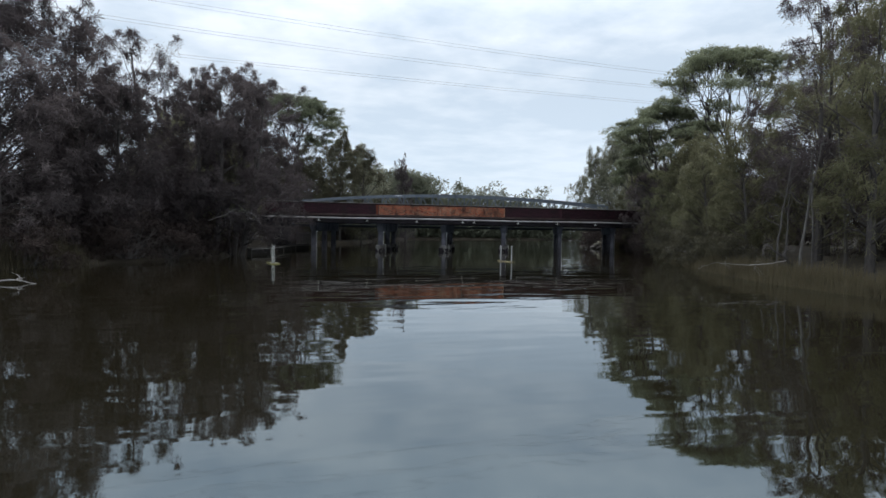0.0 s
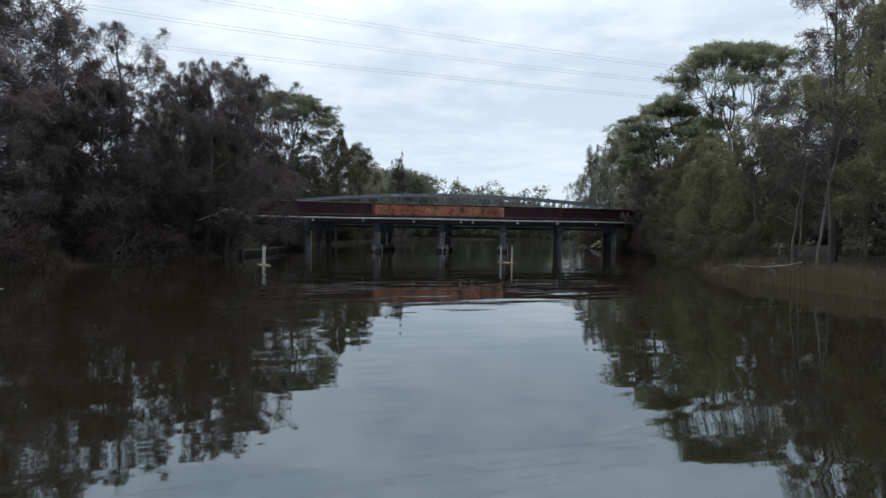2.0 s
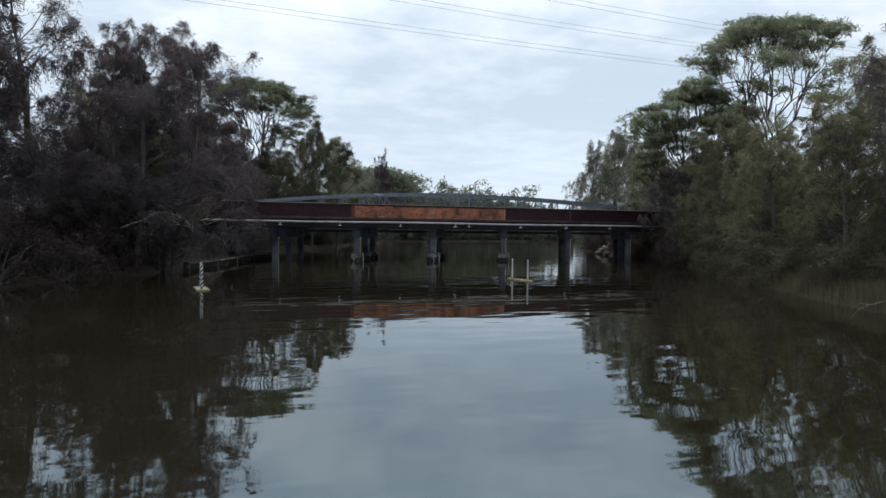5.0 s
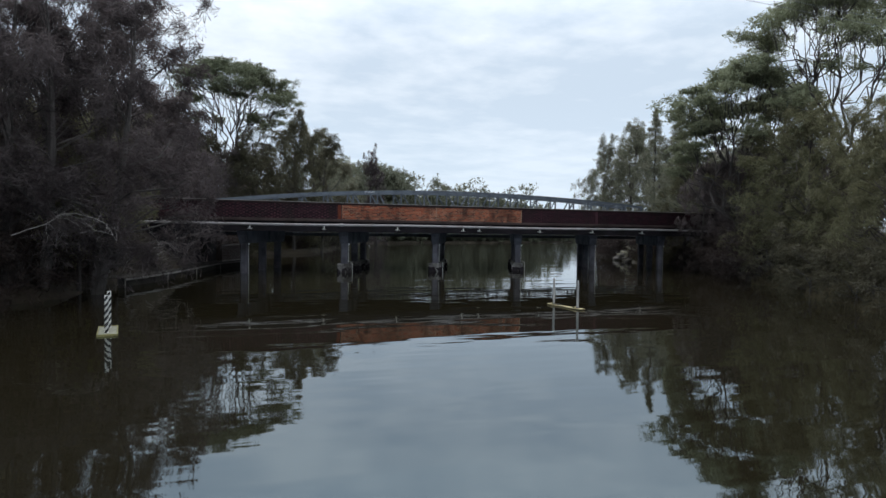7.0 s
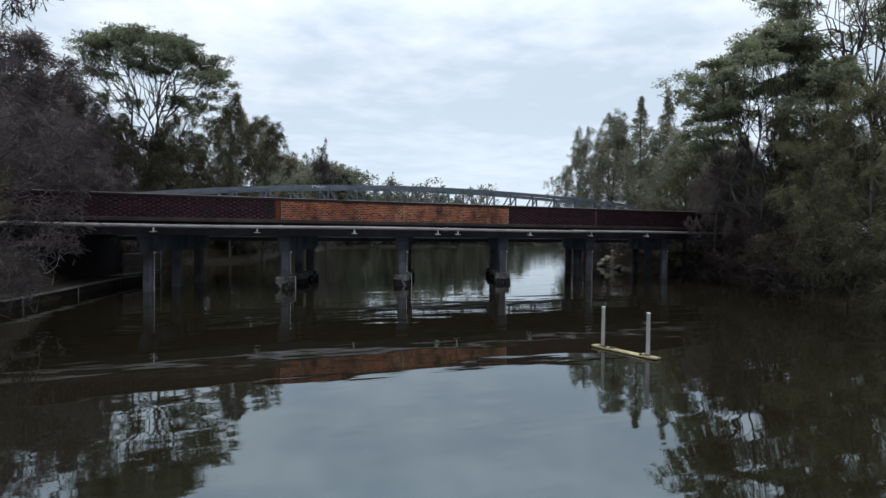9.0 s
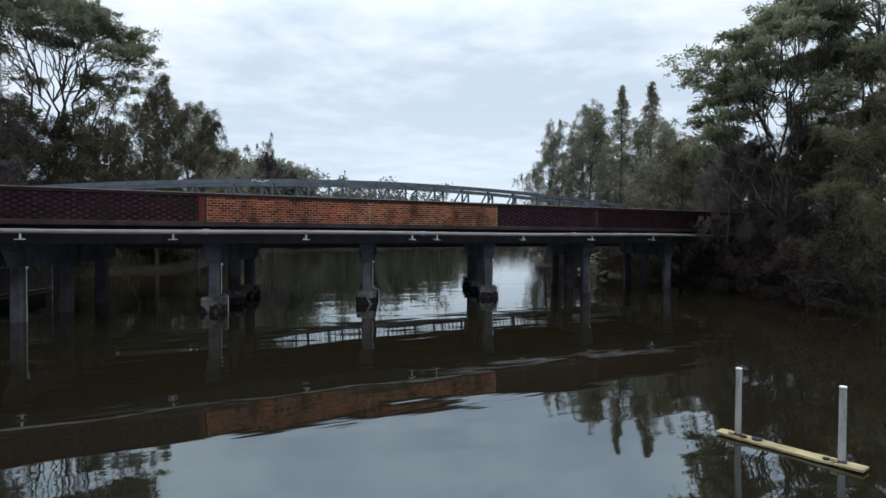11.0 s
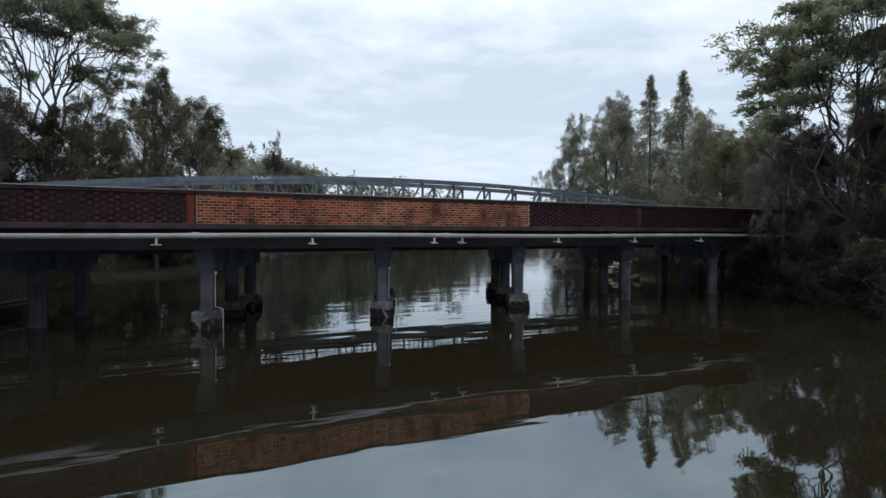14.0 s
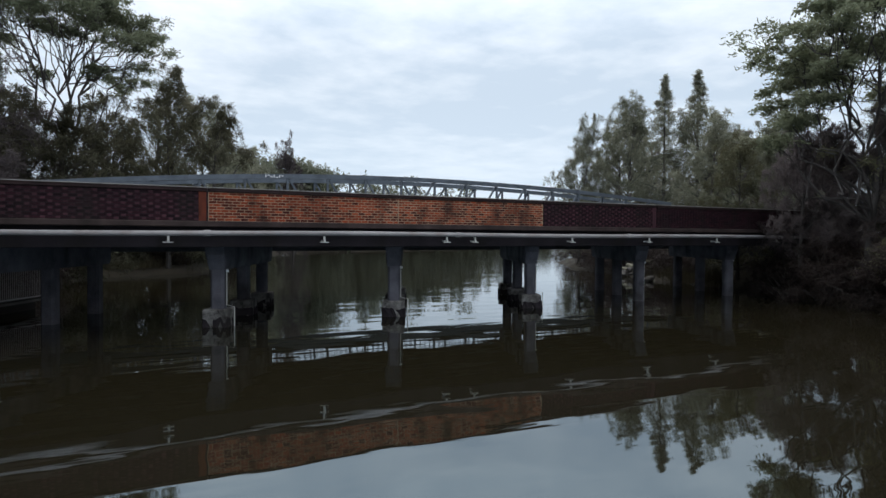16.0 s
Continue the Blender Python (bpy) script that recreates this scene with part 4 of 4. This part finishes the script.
# ---- slender bare trunks on the right bank ----
def sapling(x, y, h, r, seed):
    rng = np.random.default_rng(seed)
    z = float(ground_height(np.array([x]), np.array([y]))[0]) - 0.1
    e = thing("sapling", "slender pale bare-trunked sapling on the muddy bank", "tree", (x, y, z), "saplings on the bank")
    lean = rng.normal(size=2) * 0.09 * h
    pts = [np.array([lean[0] * t * t, lean[1] * t * t, h * t]) + rng.normal(size=3) * 0.035 * (t > 0) for t in np.linspace(0, 1, 9)]
    part("trunk", tube(new_bm(), pts, [r * (1 - 0.75 * t) for t in np.linspace(0, 1, 9)], 7), M_PALEBARK, e)
    for k in (3, 4, 5, 6, 7):
        d = np.append(rng.normal(size=2) * 0.55, 0.35 + 0.4 * rng.random()) * (0.5 + 0.7 * rng.random())
        bm = new_bm()
        tips = limb(bm, pts[k], pts[k] + d, r * 0.4, r * 0.1, rng, 0.08, 5, 4)
        limb(bm, tips[2], tips[2] + d * 0.5 + rng.normal(size=3) * 0.2, r * 0.2, r * 0.08, rng, 0.1, 4, 3)
        part("branch", bm, M_PALEBARK, e)


for i, (x, y, h, r) in enumerate([(11.9, -37.2, 6.5, 0.075), (13.0, -36.8, 6.0, 0.06), (13.6, -37.9, 7.0, 0.08), (12.2, -35.6, 5.5, 0.055), (14.6, -33.8, 5.5, 0.06)]):
    sapling(x, y, h, r, 90 + i)


# ---- reeds along the water ----
def reeds(name, path, n, h, seed, label):
    rng = np.random.default_rng(seed)
    p = np.array(path, float)
    seg = rng.integers(0, len(p) - 1, n)
    t = rng.random(n)[:, None]
    xy = p[seg] * (1 - t) + p[seg + 1] * t + rng.normal(size=(n, 2)) * 0.45
    z = np.maximum(ground_height(xy[:, 0], xy[:, 1]), -0.25)
    hh = h * (0.5 + 0.8 * rng.random(n))
    lean = rng.normal(size=(n, 2)) * 0.16 * hh[:, None]
    side = rng.normal(size=(n, 2))
    side /= np.linalg.norm(side, axis=1)[:, None]
    wd = 0.012 + 0.01 * rng.random(n)
    base = np.column_stack([xy, z - 0.05])
    tip = np.column_stack([xy + lean, z + hh])
    off = np.column_stack([side * wd[:, None], np.zeros(n)])
    verts = np.stack([base - off, base + off, tip], 1).reshape(-1, 3)
    me = bpy.data.meshes.new(name)
    me.from_pydata(verts.tolist(), [], np.arange(3 * n).reshape(-1, 3).tolist())
    me.materials.append(F_GRASS)
    return tagged(new(name, me), label, "reeds", kind="stuff")


reeds("reeds", [(-26, -34), (-22.6, -27), (-20.2, -23)], 4000, 0.9, 61, "pale green reeds at the muddy water's edge")
reeds("reeds", [(8.8, -44), (9.6, -39), (12.6, -32), (16, -25), (20.8, -17.5), (23, -13)], 13000, 0.62, 62, "dry yellow-green reeds along the muddy bank")
reeds("reeds", [(30.4, 4.0), (31.2, 8.0), (33.4, 12.5)], 1800, 0.7, 64, "dry brown reeds at the foot of the bank beside the bridge")
reeds("reeds", [(-8.0, 24), (-5.4, 29.6), (-1.2, 32)], 2500, 0.9, 63, "dry reeds on the bank beyond the bridge")

# ---- marker posts in the water ----
gate = thing("mooring_frame", "pair of grey weathered posts joined by a thin floating plank", "mooring posts", (4.93, -20.15, 0))
for x, y in ((4.83, -19.47), (5.05, -20.84)):
    px, py = x - 4.93, y + 20.15
    part("post", tube(new_bm(), [(px, py, z) for z in (-1.6, 0.3, 1.07)], [0.046, 0.046, 0.044], 14), M_GREYPOST, gate)
    part("cap", tube(new_bm(), [(px, py, z) for z in (1.068, 1.082)], [0.05, 0.046], 14), M_WHITE, gate, "pale round post cap")
    part("post_ring", tube(new_bm(), [(px, py, z) for z in (0.062, 0.088)], [0.066, 0.060], 12), M_BARK, gate, "dark worn ring where the post passes the plank")
    part("wedge_block", box(new_bm(), px - 0.10, px - 0.045, py + 0.02, py + 0.10, 0.060, 0.105, 0.008), M_PLANK, gate)
bm = new_bm()
steps = 14
near, far = Vector((5.09 - 4.93, -21.12 + 20.15, 0)), Vector((4.79 - 4.93, -19.17 + 20.15, 0))
run = (far - near).normalized()
across = Vector((-run.y, run.x, 0))
rings = []
for i in range(steps + 1):
    p = near.lerp(far, i / steps)
    wide = 0.115 + 0.008 * math.sin(i * 2.1) + 0.006 * math.sin(i * 5.3)
    sag = 0.012 * math.sin(math.pi * i / steps)
    rings.append([bm.verts.new(p + across * u * wide + Vector((0, 0, z - sag))) for u, z in ((-1, 0.026), (1, 0.026), (1, 0.058), (-1, 0.058))])
for a, c in zip(rings, rings[1:]):
    for k in range(4):
        bm.faces.new((a[k], a[(k + 1) % 4], c[(k + 1) % 4], c[k]))
bm.faces.new(rings[0][::-1]), bm.faces.new(rings[-1])
bmesh.ops.recalc_face_normals(bm, faces=bm.faces)
part("float_plank", bm, M_PLANK, gate, "tan weathered plank lying on the water")
for t, u, r in ((0.80, 0.03, 0.055), (0.71, -0.02, 0.075), (0.23, 0.04, 0.045)):
    c = near.lerp(far, t) + across * u
    part("cleat", tube(new_bm(), [c + Vector((0, 0, 0.050)), c + Vector((0, 0, 0.072)), c + Vector((0, 0, 0.082))], [r, r, r * 0.6], 12), M_BLACK, gate, "round black cleat")


def bm_turned(bm, turn):
    bmesh.ops.rotate(bm, verts=bm.verts, matrix=turn)
    return bm


def striped_post(x, y, h, parent, ox, oy):
    p = part("post", tube(new_bm(), [(x - ox, y - oy, z) for z in (-1.5, 0.0, h)], [0.050, 0.050, 0.050], 16), M_POST, parent)
    turns, starts, high = 2.9, 2, 0.095
    steps = int(16 * turns)
    for k in range(starts):
        bm = new_bm()
        rows = []
        for i in range(steps + 1):
            a = 2 * math.pi * (i / 16 + k / starts)
            z = -0.06 + (h - 0.02) * i / steps
            c, s = math.cos(a) * 0.0516, math.sin(a) * 0.0516
            rows.append((bm.verts.new((x - ox + c, y - oy + s, z)), bm.verts.new((x - ox + c, y - oy + s, min(h - 0.004, z + high)))))
        for a, c in zip(rows, rows[1:]):
            bm.faces.new((a[0], c[0], c[1], a[1]))
        ob = link("spiral_band", bm, M_BLACK)
        ob.parent = p


mark = thing("striped_marker", "two black and white spiral-striped posts on a yellowish float", "marker posts", (-10.43, -21.85, 0))
striped_post(-10.34, -22.25, 1.04, mark, -10.43, -21.85)
striped_post(-10.42, -21.40, 1.07, mark, -10.43, -21.85)
SPIN = Matrix.Rotation(0.15, 3, "Z")
part("float", bm_turned(box(new_bm(), -0.19, 0.29, -0.78, 0.78, -0.10, 0.035, 0.012), SPIN), M_FLOAT, mark, "grey algae-stained float deck")
for x0, x1, y0, y1 in ((-0.20, -0.165, -0.79, 0.79), (0.265, 0.30, -0.79, 0.79), (-0.163, 0.263, -0.79, -0.755), (-0.163, 0.263, 0.755, 0.79)):
    part("float_rim", bm_turned(box(new_bm(), x0, x1, y0, y1, -0.08, 0.056, 0.01), SPIN), M_YELLOW, mark, "yellowish raised float rim")

# ---- boardwalk on the left bank ----
EDGE = [(-11.85, -9.0), (-10.35, -5.3), (-9.15, -0.8), (-7.85, 4.2), (-5.95, 8.0)]
walkway = thing("boardwalk", "low weathered timber boardwalk on thin piles along the bank", "boardwalk", (-9.8, -1.0, 0))
OFF = Vector((9.8, 1.0, 0))
for (ax, ay), (cx, cy) in zip(EDGE, EDGE[1:]):
    p, q = Vector((ax, ay, 0)) + OFF, Vector((cx, cy, 0)) + OFF
    d = (q - p).normalized()
    side = Vector((-d.y, d.x, 0))
    part("edge_beam", beam(new_bm(), p + Vector((0, 0, 0.40)), q + Vector((0, 0, 0.40)), 0.06, 0.09), M_TIMBER, walkway, "grey weathered edge beam")
    run = (q - p).length
    for k in range(int(run / 0.16)):
        c = p + d * (0.08 + 0.16 * k)
        part("plank", beam(new_bm(), c + side * 0.05 + Vector((0, 0, 0.465)), c + side * 1.35 + Vector((0, 0, 0.465 + 0.004 * (k % 3))), 0.14, 0.035), M_BOARD, walkway)
    # dark sheet added behind the edge, where only shade lies under the deck
    part("back_board", beam(new_bm(), p + side * 0.35 + Vector((0, 0, 0.08)), q + side * 0.35 + Vector((0, 0, 0.08)), 0.05, 0.70), M_BOARD, walkway, "dark board added for the shade under the deck")
    for t in (0.01,):
        c = p.lerp(q, t) + side * 0.02
        part("pile", tube(new_bm(), [c + Vector((0, 0, -1.2)), c + Vector((0, 0, 0.44))], [0.032, 0.03], 8), M_TIMBER, walkway)
walkrail = thing("picket_railing", "pale grey picket railing of a path under the bridge", "railing", (-7.0, 6.8, 0.45))
a, c = Vector((-7.75, 4.5, 0)), Vector((-6.0, 7.95, 0))
RO = Vector((7.0, -6.8, -0.45))
for z in (0.56, 1.66):
    part("rail", beam(new_bm(), a + RO + Vector((0, 0, z)), c + RO + Vector((0, 0, z)), 0.04, 0.05), M_PIPE, walkrail)
for t in np.linspace(0, 1, 38):
    p = a.lerp(c, t) + RO
    part("picket", beam(new_bm(), p + Vector((0, 0, 0.53)), p + Vector((0, 0, 1.66)), 0.022, 0.022), M_PIPE, walkrail)
part("end_post", beam(new_bm(), c + RO + Vector((0.03, 0.04, -0.8)), c + RO + Vector((0.03, 0.04, 1.74)), 0.05, 0.05), M_WHITE, walkrail)


# ---- fallen wood, rocks ----
def driftwood(name, label, pts, r, mat, twigs, seed, reach=0.6):
    rng = np.random.default_rng(seed)
    at = pts[0]
    t = thing(name, label, "fallen branch", (at[0], at[1], 0))
    loc = [np.array(p) - np.array((at[0], at[1], 0)) for p in pts]
    fine = []
    for i in range(len(loc) - 1):
        p0, p1, p2, p3 = loc[max(i - 1, 0)], loc[i], loc[i + 1], loc[min(i + 2, len(loc) - 1)]
        for u in (0, 0.25, 0.5, 0.75):
            q = 0.5 * (2 * p1 + (p2 - p0) * u + (2 * p0 - 5 * p1 + 4 * p2 - p3) * u * u + (3 * p1 - p0 - 3 * p2 + p3) * u ** 3)
            fine.append(q + rng.normal(size=3) * r * 0.5)
    fine.append(loc[-1])
    part("limb", tube(new_bm(), fine, [r * (1 - 0.75 * i / (len(fine) - 1)) for i in range(len(fine))], 7), mat, t)
    for i in range(twigs):
        k = 2 + rng.integers(0, len(fine) - 2)
        d = rng.normal(size=3) * np.array([0.7, 0.7, 0.5])
        tip = fine[k] + d * (0.4 + rng.random()) * reach
        bm = new_bm()
        mid = limb(bm, fine[k], tip, r * 0.38, r * 0.1, rng, 0.12, 5, 4)
        for _ in range(2):
            limb(bm, mid[2], mid[2] + d * 0.5 * reach + rng.normal(size=3) * 0.3 * reach, r * 0.2, r * 0.08, rng, 0.1, 4, 3)
        part("twig", bm, mat, t)
    return t


driftwood("fallen_log", "dark fallen trunk slanting from the bank into the water", [(11.9, -37.5, 0.3), (11.2, -37.5, 0.75), (10.5, -37.5, 1.1), (9.65, -37.5, 1.66)], 0.085, M_BARK, 3, 71)
driftwood("dead_branch", "bleached dead branch reaching low over the water", [(10.8, -37.5, 0.95), (9.6, -37.55, 0.8), (8.5, -37.6, 0.76), (7.7, -37.6, 0.82), (7.0, -37.6, 0.88)], 0.022, M_DRIFT, 5, 72)
driftwood("driftwood", "bleached driftwood lying at the water's edge", [(-20.6, -34.2, 0.02), (-19.8, -34.3, 0.07), (-19.0, -34.3, 0.12), (-18.4, -34.35, 0.0)], 0.045, M_DRIFT, 6, 73, 0.22)
driftwood("dead_branch", "bare grey branch arching out from the bank shrubs", [(-14.5, -15.3, 2.5), (-13.9, -15.4, 2.75), (-13.37, -15.5, 2.94), (-13.09, -15.5, 3.17), (-12.74, -15.5, 3.32), (-12.2, -15.5, 3.25), (-11.68, -15.5, 3.06), (-11.4, -15.5, 2.79), (-11.17, -15.5, 2.34)], 0.021, M_DRIFT, 14, 74, 0.8)
driftwood("dead_branch", "thin bare grey twig drooping from the bank shrubs", [(-13.37, -15.5, 2.94), (-13.18, -15.5, 2.8), (-13.06, -15.5, 2.5), (-13.1, -15.5, 2.1)], 0.014, M_DRIFT, 3, 78, 0.4)
driftwood("dead_branch", "bare grey twiggy branch hanging beside the boardwalk", [(-12.4, -6.6, 0.5), (-12.0, -6.8, 1.2), (-11.5, -6.9, 1.7), (-10.9, -7.0, 1.9), (-10.4, -7.1, 1.5)], 0.03, M_DRIFT, 14, 76, 0.9)
driftwood("dead_branch", "bare grey twiggy branch hanging beside the boardwalk", [(-12.0, -3.4, 0.6), (-11.4, -3.6, 1.5), (-10.8, -3.8, 2.0), (-10.2, -3.9, 1.8), (-9.8, -4.0, 1.2)], 0.028, M_DRIFT, 14, 77, 0.9)
driftwood("dead_branch", "bare grey branch in the olive shrubs", [(25.6, -12.6, 5.5), (24.8, -13.4, 6.6), (24.0, -14.0, 7.2), (23.4, -14.8, 7.3)], 0.06, M_DRIFT, 8, 75)


def rock(x, y, z, s, seed, mat, label):
    """A broken angular stone: a ball cut by random planes and roughened."""
    rng = np.random.default_rng(seed)
    bm = new_bm()
    bmesh.ops.create_icosphere(bm, subdivisions=3, radius=1.0)
    cuts = [(Vector(c).normalized(), 0.5 + 0.3 * rng.random()) for c in rng.normal(size=(11, 3))]
    for v in bm.verts:
        for c, d in cuts:
            v.co -= c * max(0.0, v.co.dot(c) - d)
        v.co *= 1.25 + 0.10 * noise.noise(v.co * 2.2 + Vector((seed * 3.1, 0, 0))) + 0.06 * noise.noise(v.co * 6.0 + Vector((0, seed * 1.7, 0)))
        v.co = Vector((v.co.x * s, v.co.y * s * 0.85, v.co.z * s * 0.58))
    ob = link("rock", bm, mat)
    ob.location = (x, y, z)
    ob.rotation_euler = (0.25 * rng.normal(), 0.25 * rng.normal(), rng.random() * 6.28)
    tagged(ob, label, "rock", "rocks on the banks")


rng = np.random.default_rng(61)
PILES = (
    # low end, high end, rise, stones, size
    ((31.6, 14.4), (34.6, 13.4), 2.2, 30, 0.33),
    ((31.0, 4.6), (32.6, 5.2), 1.7, 14, 0.30),
    ((37.4, 20.6), (41.2, 24.2), 1.0, 11, 0.70),
)
n = 0
for (xa, ya), (xb, yb), rise, count, size in PILES:
    for k in range(count):
        u = math.sqrt((k + 0.5) / count)
        level = (k * 0.382) % 1.0
        x, y = xa + (xb - xa) * u + 0.10 * rng.normal(), ya + (yb - ya) * u + 0.10 * rng.normal() + 0.7 * level
        z = 0.1 + (rise - 0.15) * u * level
        pale = ya > 10 and z > 0.42
        n += 1
        rock(x, y, z, size * (0.7 + 0.6 * rng.random()) * (1.15 - 0.3 * level), n, M_ROCK if pale else M_ROCK_DARK,
             "pale weathered angular rock in a pile at the water's edge" if pale else "dull brown angular rock at the foot of the bank")
for x, y, s in ((-15.3, -13.4, 0.2), (-14.3, -12.6, 0.16), (29.9, 9.4, 0.4)):
    n += 1
    rock(x, y, 0.06, s, n, M_ROCK_DARK, "small mossy grey rock at the water's edge")

# ---- overhead wires ----
for y0, z0, e in ((-26.1, 10.15, 0.0004), (-25.9, 11.15, 0.0009), (-26.0, 12.1, 0.0007)):
    for dy in (-0.25, 0.25):
        line = thing("power_line", "thin grey overhead power line crossing the river", "power line", (10, y0 + dy, z0), "overhead wires")
        part("wire", tube(new_bm(), [(x - 10, 0.03 * x, -0.03 * (x - 10) * (z0 - 10) * 0.35 + e * x * x) for x in np.arange(-70, 131, 8.0)], [0.006] * 26, 5), M_WIRE, line)

# ---- parapet bricks ----
wall = bpart("parapet", box(new_bm(), BX0, BX1, -1.638, -1.40, 3.548, 4.462), M_MORTAR_DARK, "weathered brick parapet wall")
ob = link("mortar_bed", box(new_bm(), -0.45 - 9, 12.44 - 9, -1.6425 - 2.7, -1.638 - 2.7, 3.549, 4.461), M_MORTAR)
ob.parent = wall
for x, m in ((-0.62, M_PILASTER), (18.7, M_HEADER)):
    ob = link("pilaster", box(new_bm(), x - 9 - 0.11, x - 9 + 0.11, -1.664 - 2.7, -1.63 - 2.7, 3.549, 4.461, 0.006), m)
    ob.parent = wall
COURSE, Z0 = 0.0905, 3.553


def brick_mesh(name, ln, mat, proud):
    bm = box(new_bm(), -ln / 2, ln / 2, -0.0095 - proud, 0.02, -0.036, 0.036, 0.003)
    me = bpy.data.meshes.new(name)
    bm.to_mesh(me)
    bm.free()
    me.materials.append(mat)
    return me


SHAPES = {k: brick_mesh("brick", *v) for k, v in {"o": (0.220, M_BRICK, 0), "d": (0.23, M_DARKBRICK, 0), "h": (0.115, M_HEADER, 0.012)}.items()}
joined = {"o": [], "d": [], "h": [], "w": []}
for c in range(10):
    z = Z0 + COURSE * (c + 0.5)
    for a, e in zip(JOINTS, JOINTS[1:]):
        orange = a > -1 and e < 13
        x = a + 0.02
        k = 0
        first = True
        while x < e - 0.06:
            if orange:
                ln, key = (0.108 if first and c % 2 else 0.220), "o"
            elif k % 2:
                ln, key = 0.115, "h"
            else:
                ln, key = (0.0475 if first and c % 2 else 0.23), "d"
            first = False
            ln = min(ln, e - 0.015 - x)
            if BX0 < x and x + ln < BX1:
                if -1.9 < x < 5.0 and ln > (0.114 if key == "h" else 0.215):
                    ob = new("brick", SHAPES[key])
                    ob.parent = wall
                    ob.location = (x + ln / 2 - 9, -1.638 - 2.7, z)
                else:
                    joined["w" if key == "h" and a > 18 else key].append((x, x + ln, -1.648 - (0.012 if key == "h" else 0), z))
            x += ln + (0.020 if orange else 0.01)
            k += 1
for key, mat in (("o", M_BRICK_J), ("d", M_DARKBRICK_J), ("h", M_HEADER_J), ("w", M_WORN_J)):
    vs, fs = [], []
    for x0, x1, y, z in joined[key]:
        b0 = len(vs)
        z0, z1 = z - 0.036, z + 0.036
        vs += [(x0 - 9, -1.62 - 2.7, z0), (x1 - 9, -1.62 - 2.7, z0), (x1 - 9, -1.62 - 2.7, z1), (x0 - 9, -1.62 - 2.7, z1), (x0 - 8.996, y - 2.7, z0 + 0.004), (x1 - 9.004, y - 2.7, z0 + 0.004), (x1 - 9.004, y - 2.7, z1 - 0.004), (x0 - 8.996, y - 2.7, z1 - 0.004)]
        fs += [tuple(b0 + i for i in q) for q in ((4, 5, 6, 7), (0, 1, 5, 4), (1, 2, 6, 5), (2, 3, 7, 6), (3, 0, 4, 7))]
    me = bpy.data.meshes.new("brick_run")
    me.from_pydata(vs, [], fs)
    me.materials.append(mat)
    ob = new("brick_run", me)
    ob.parent = wall
    ob["kind"] = "stuff"
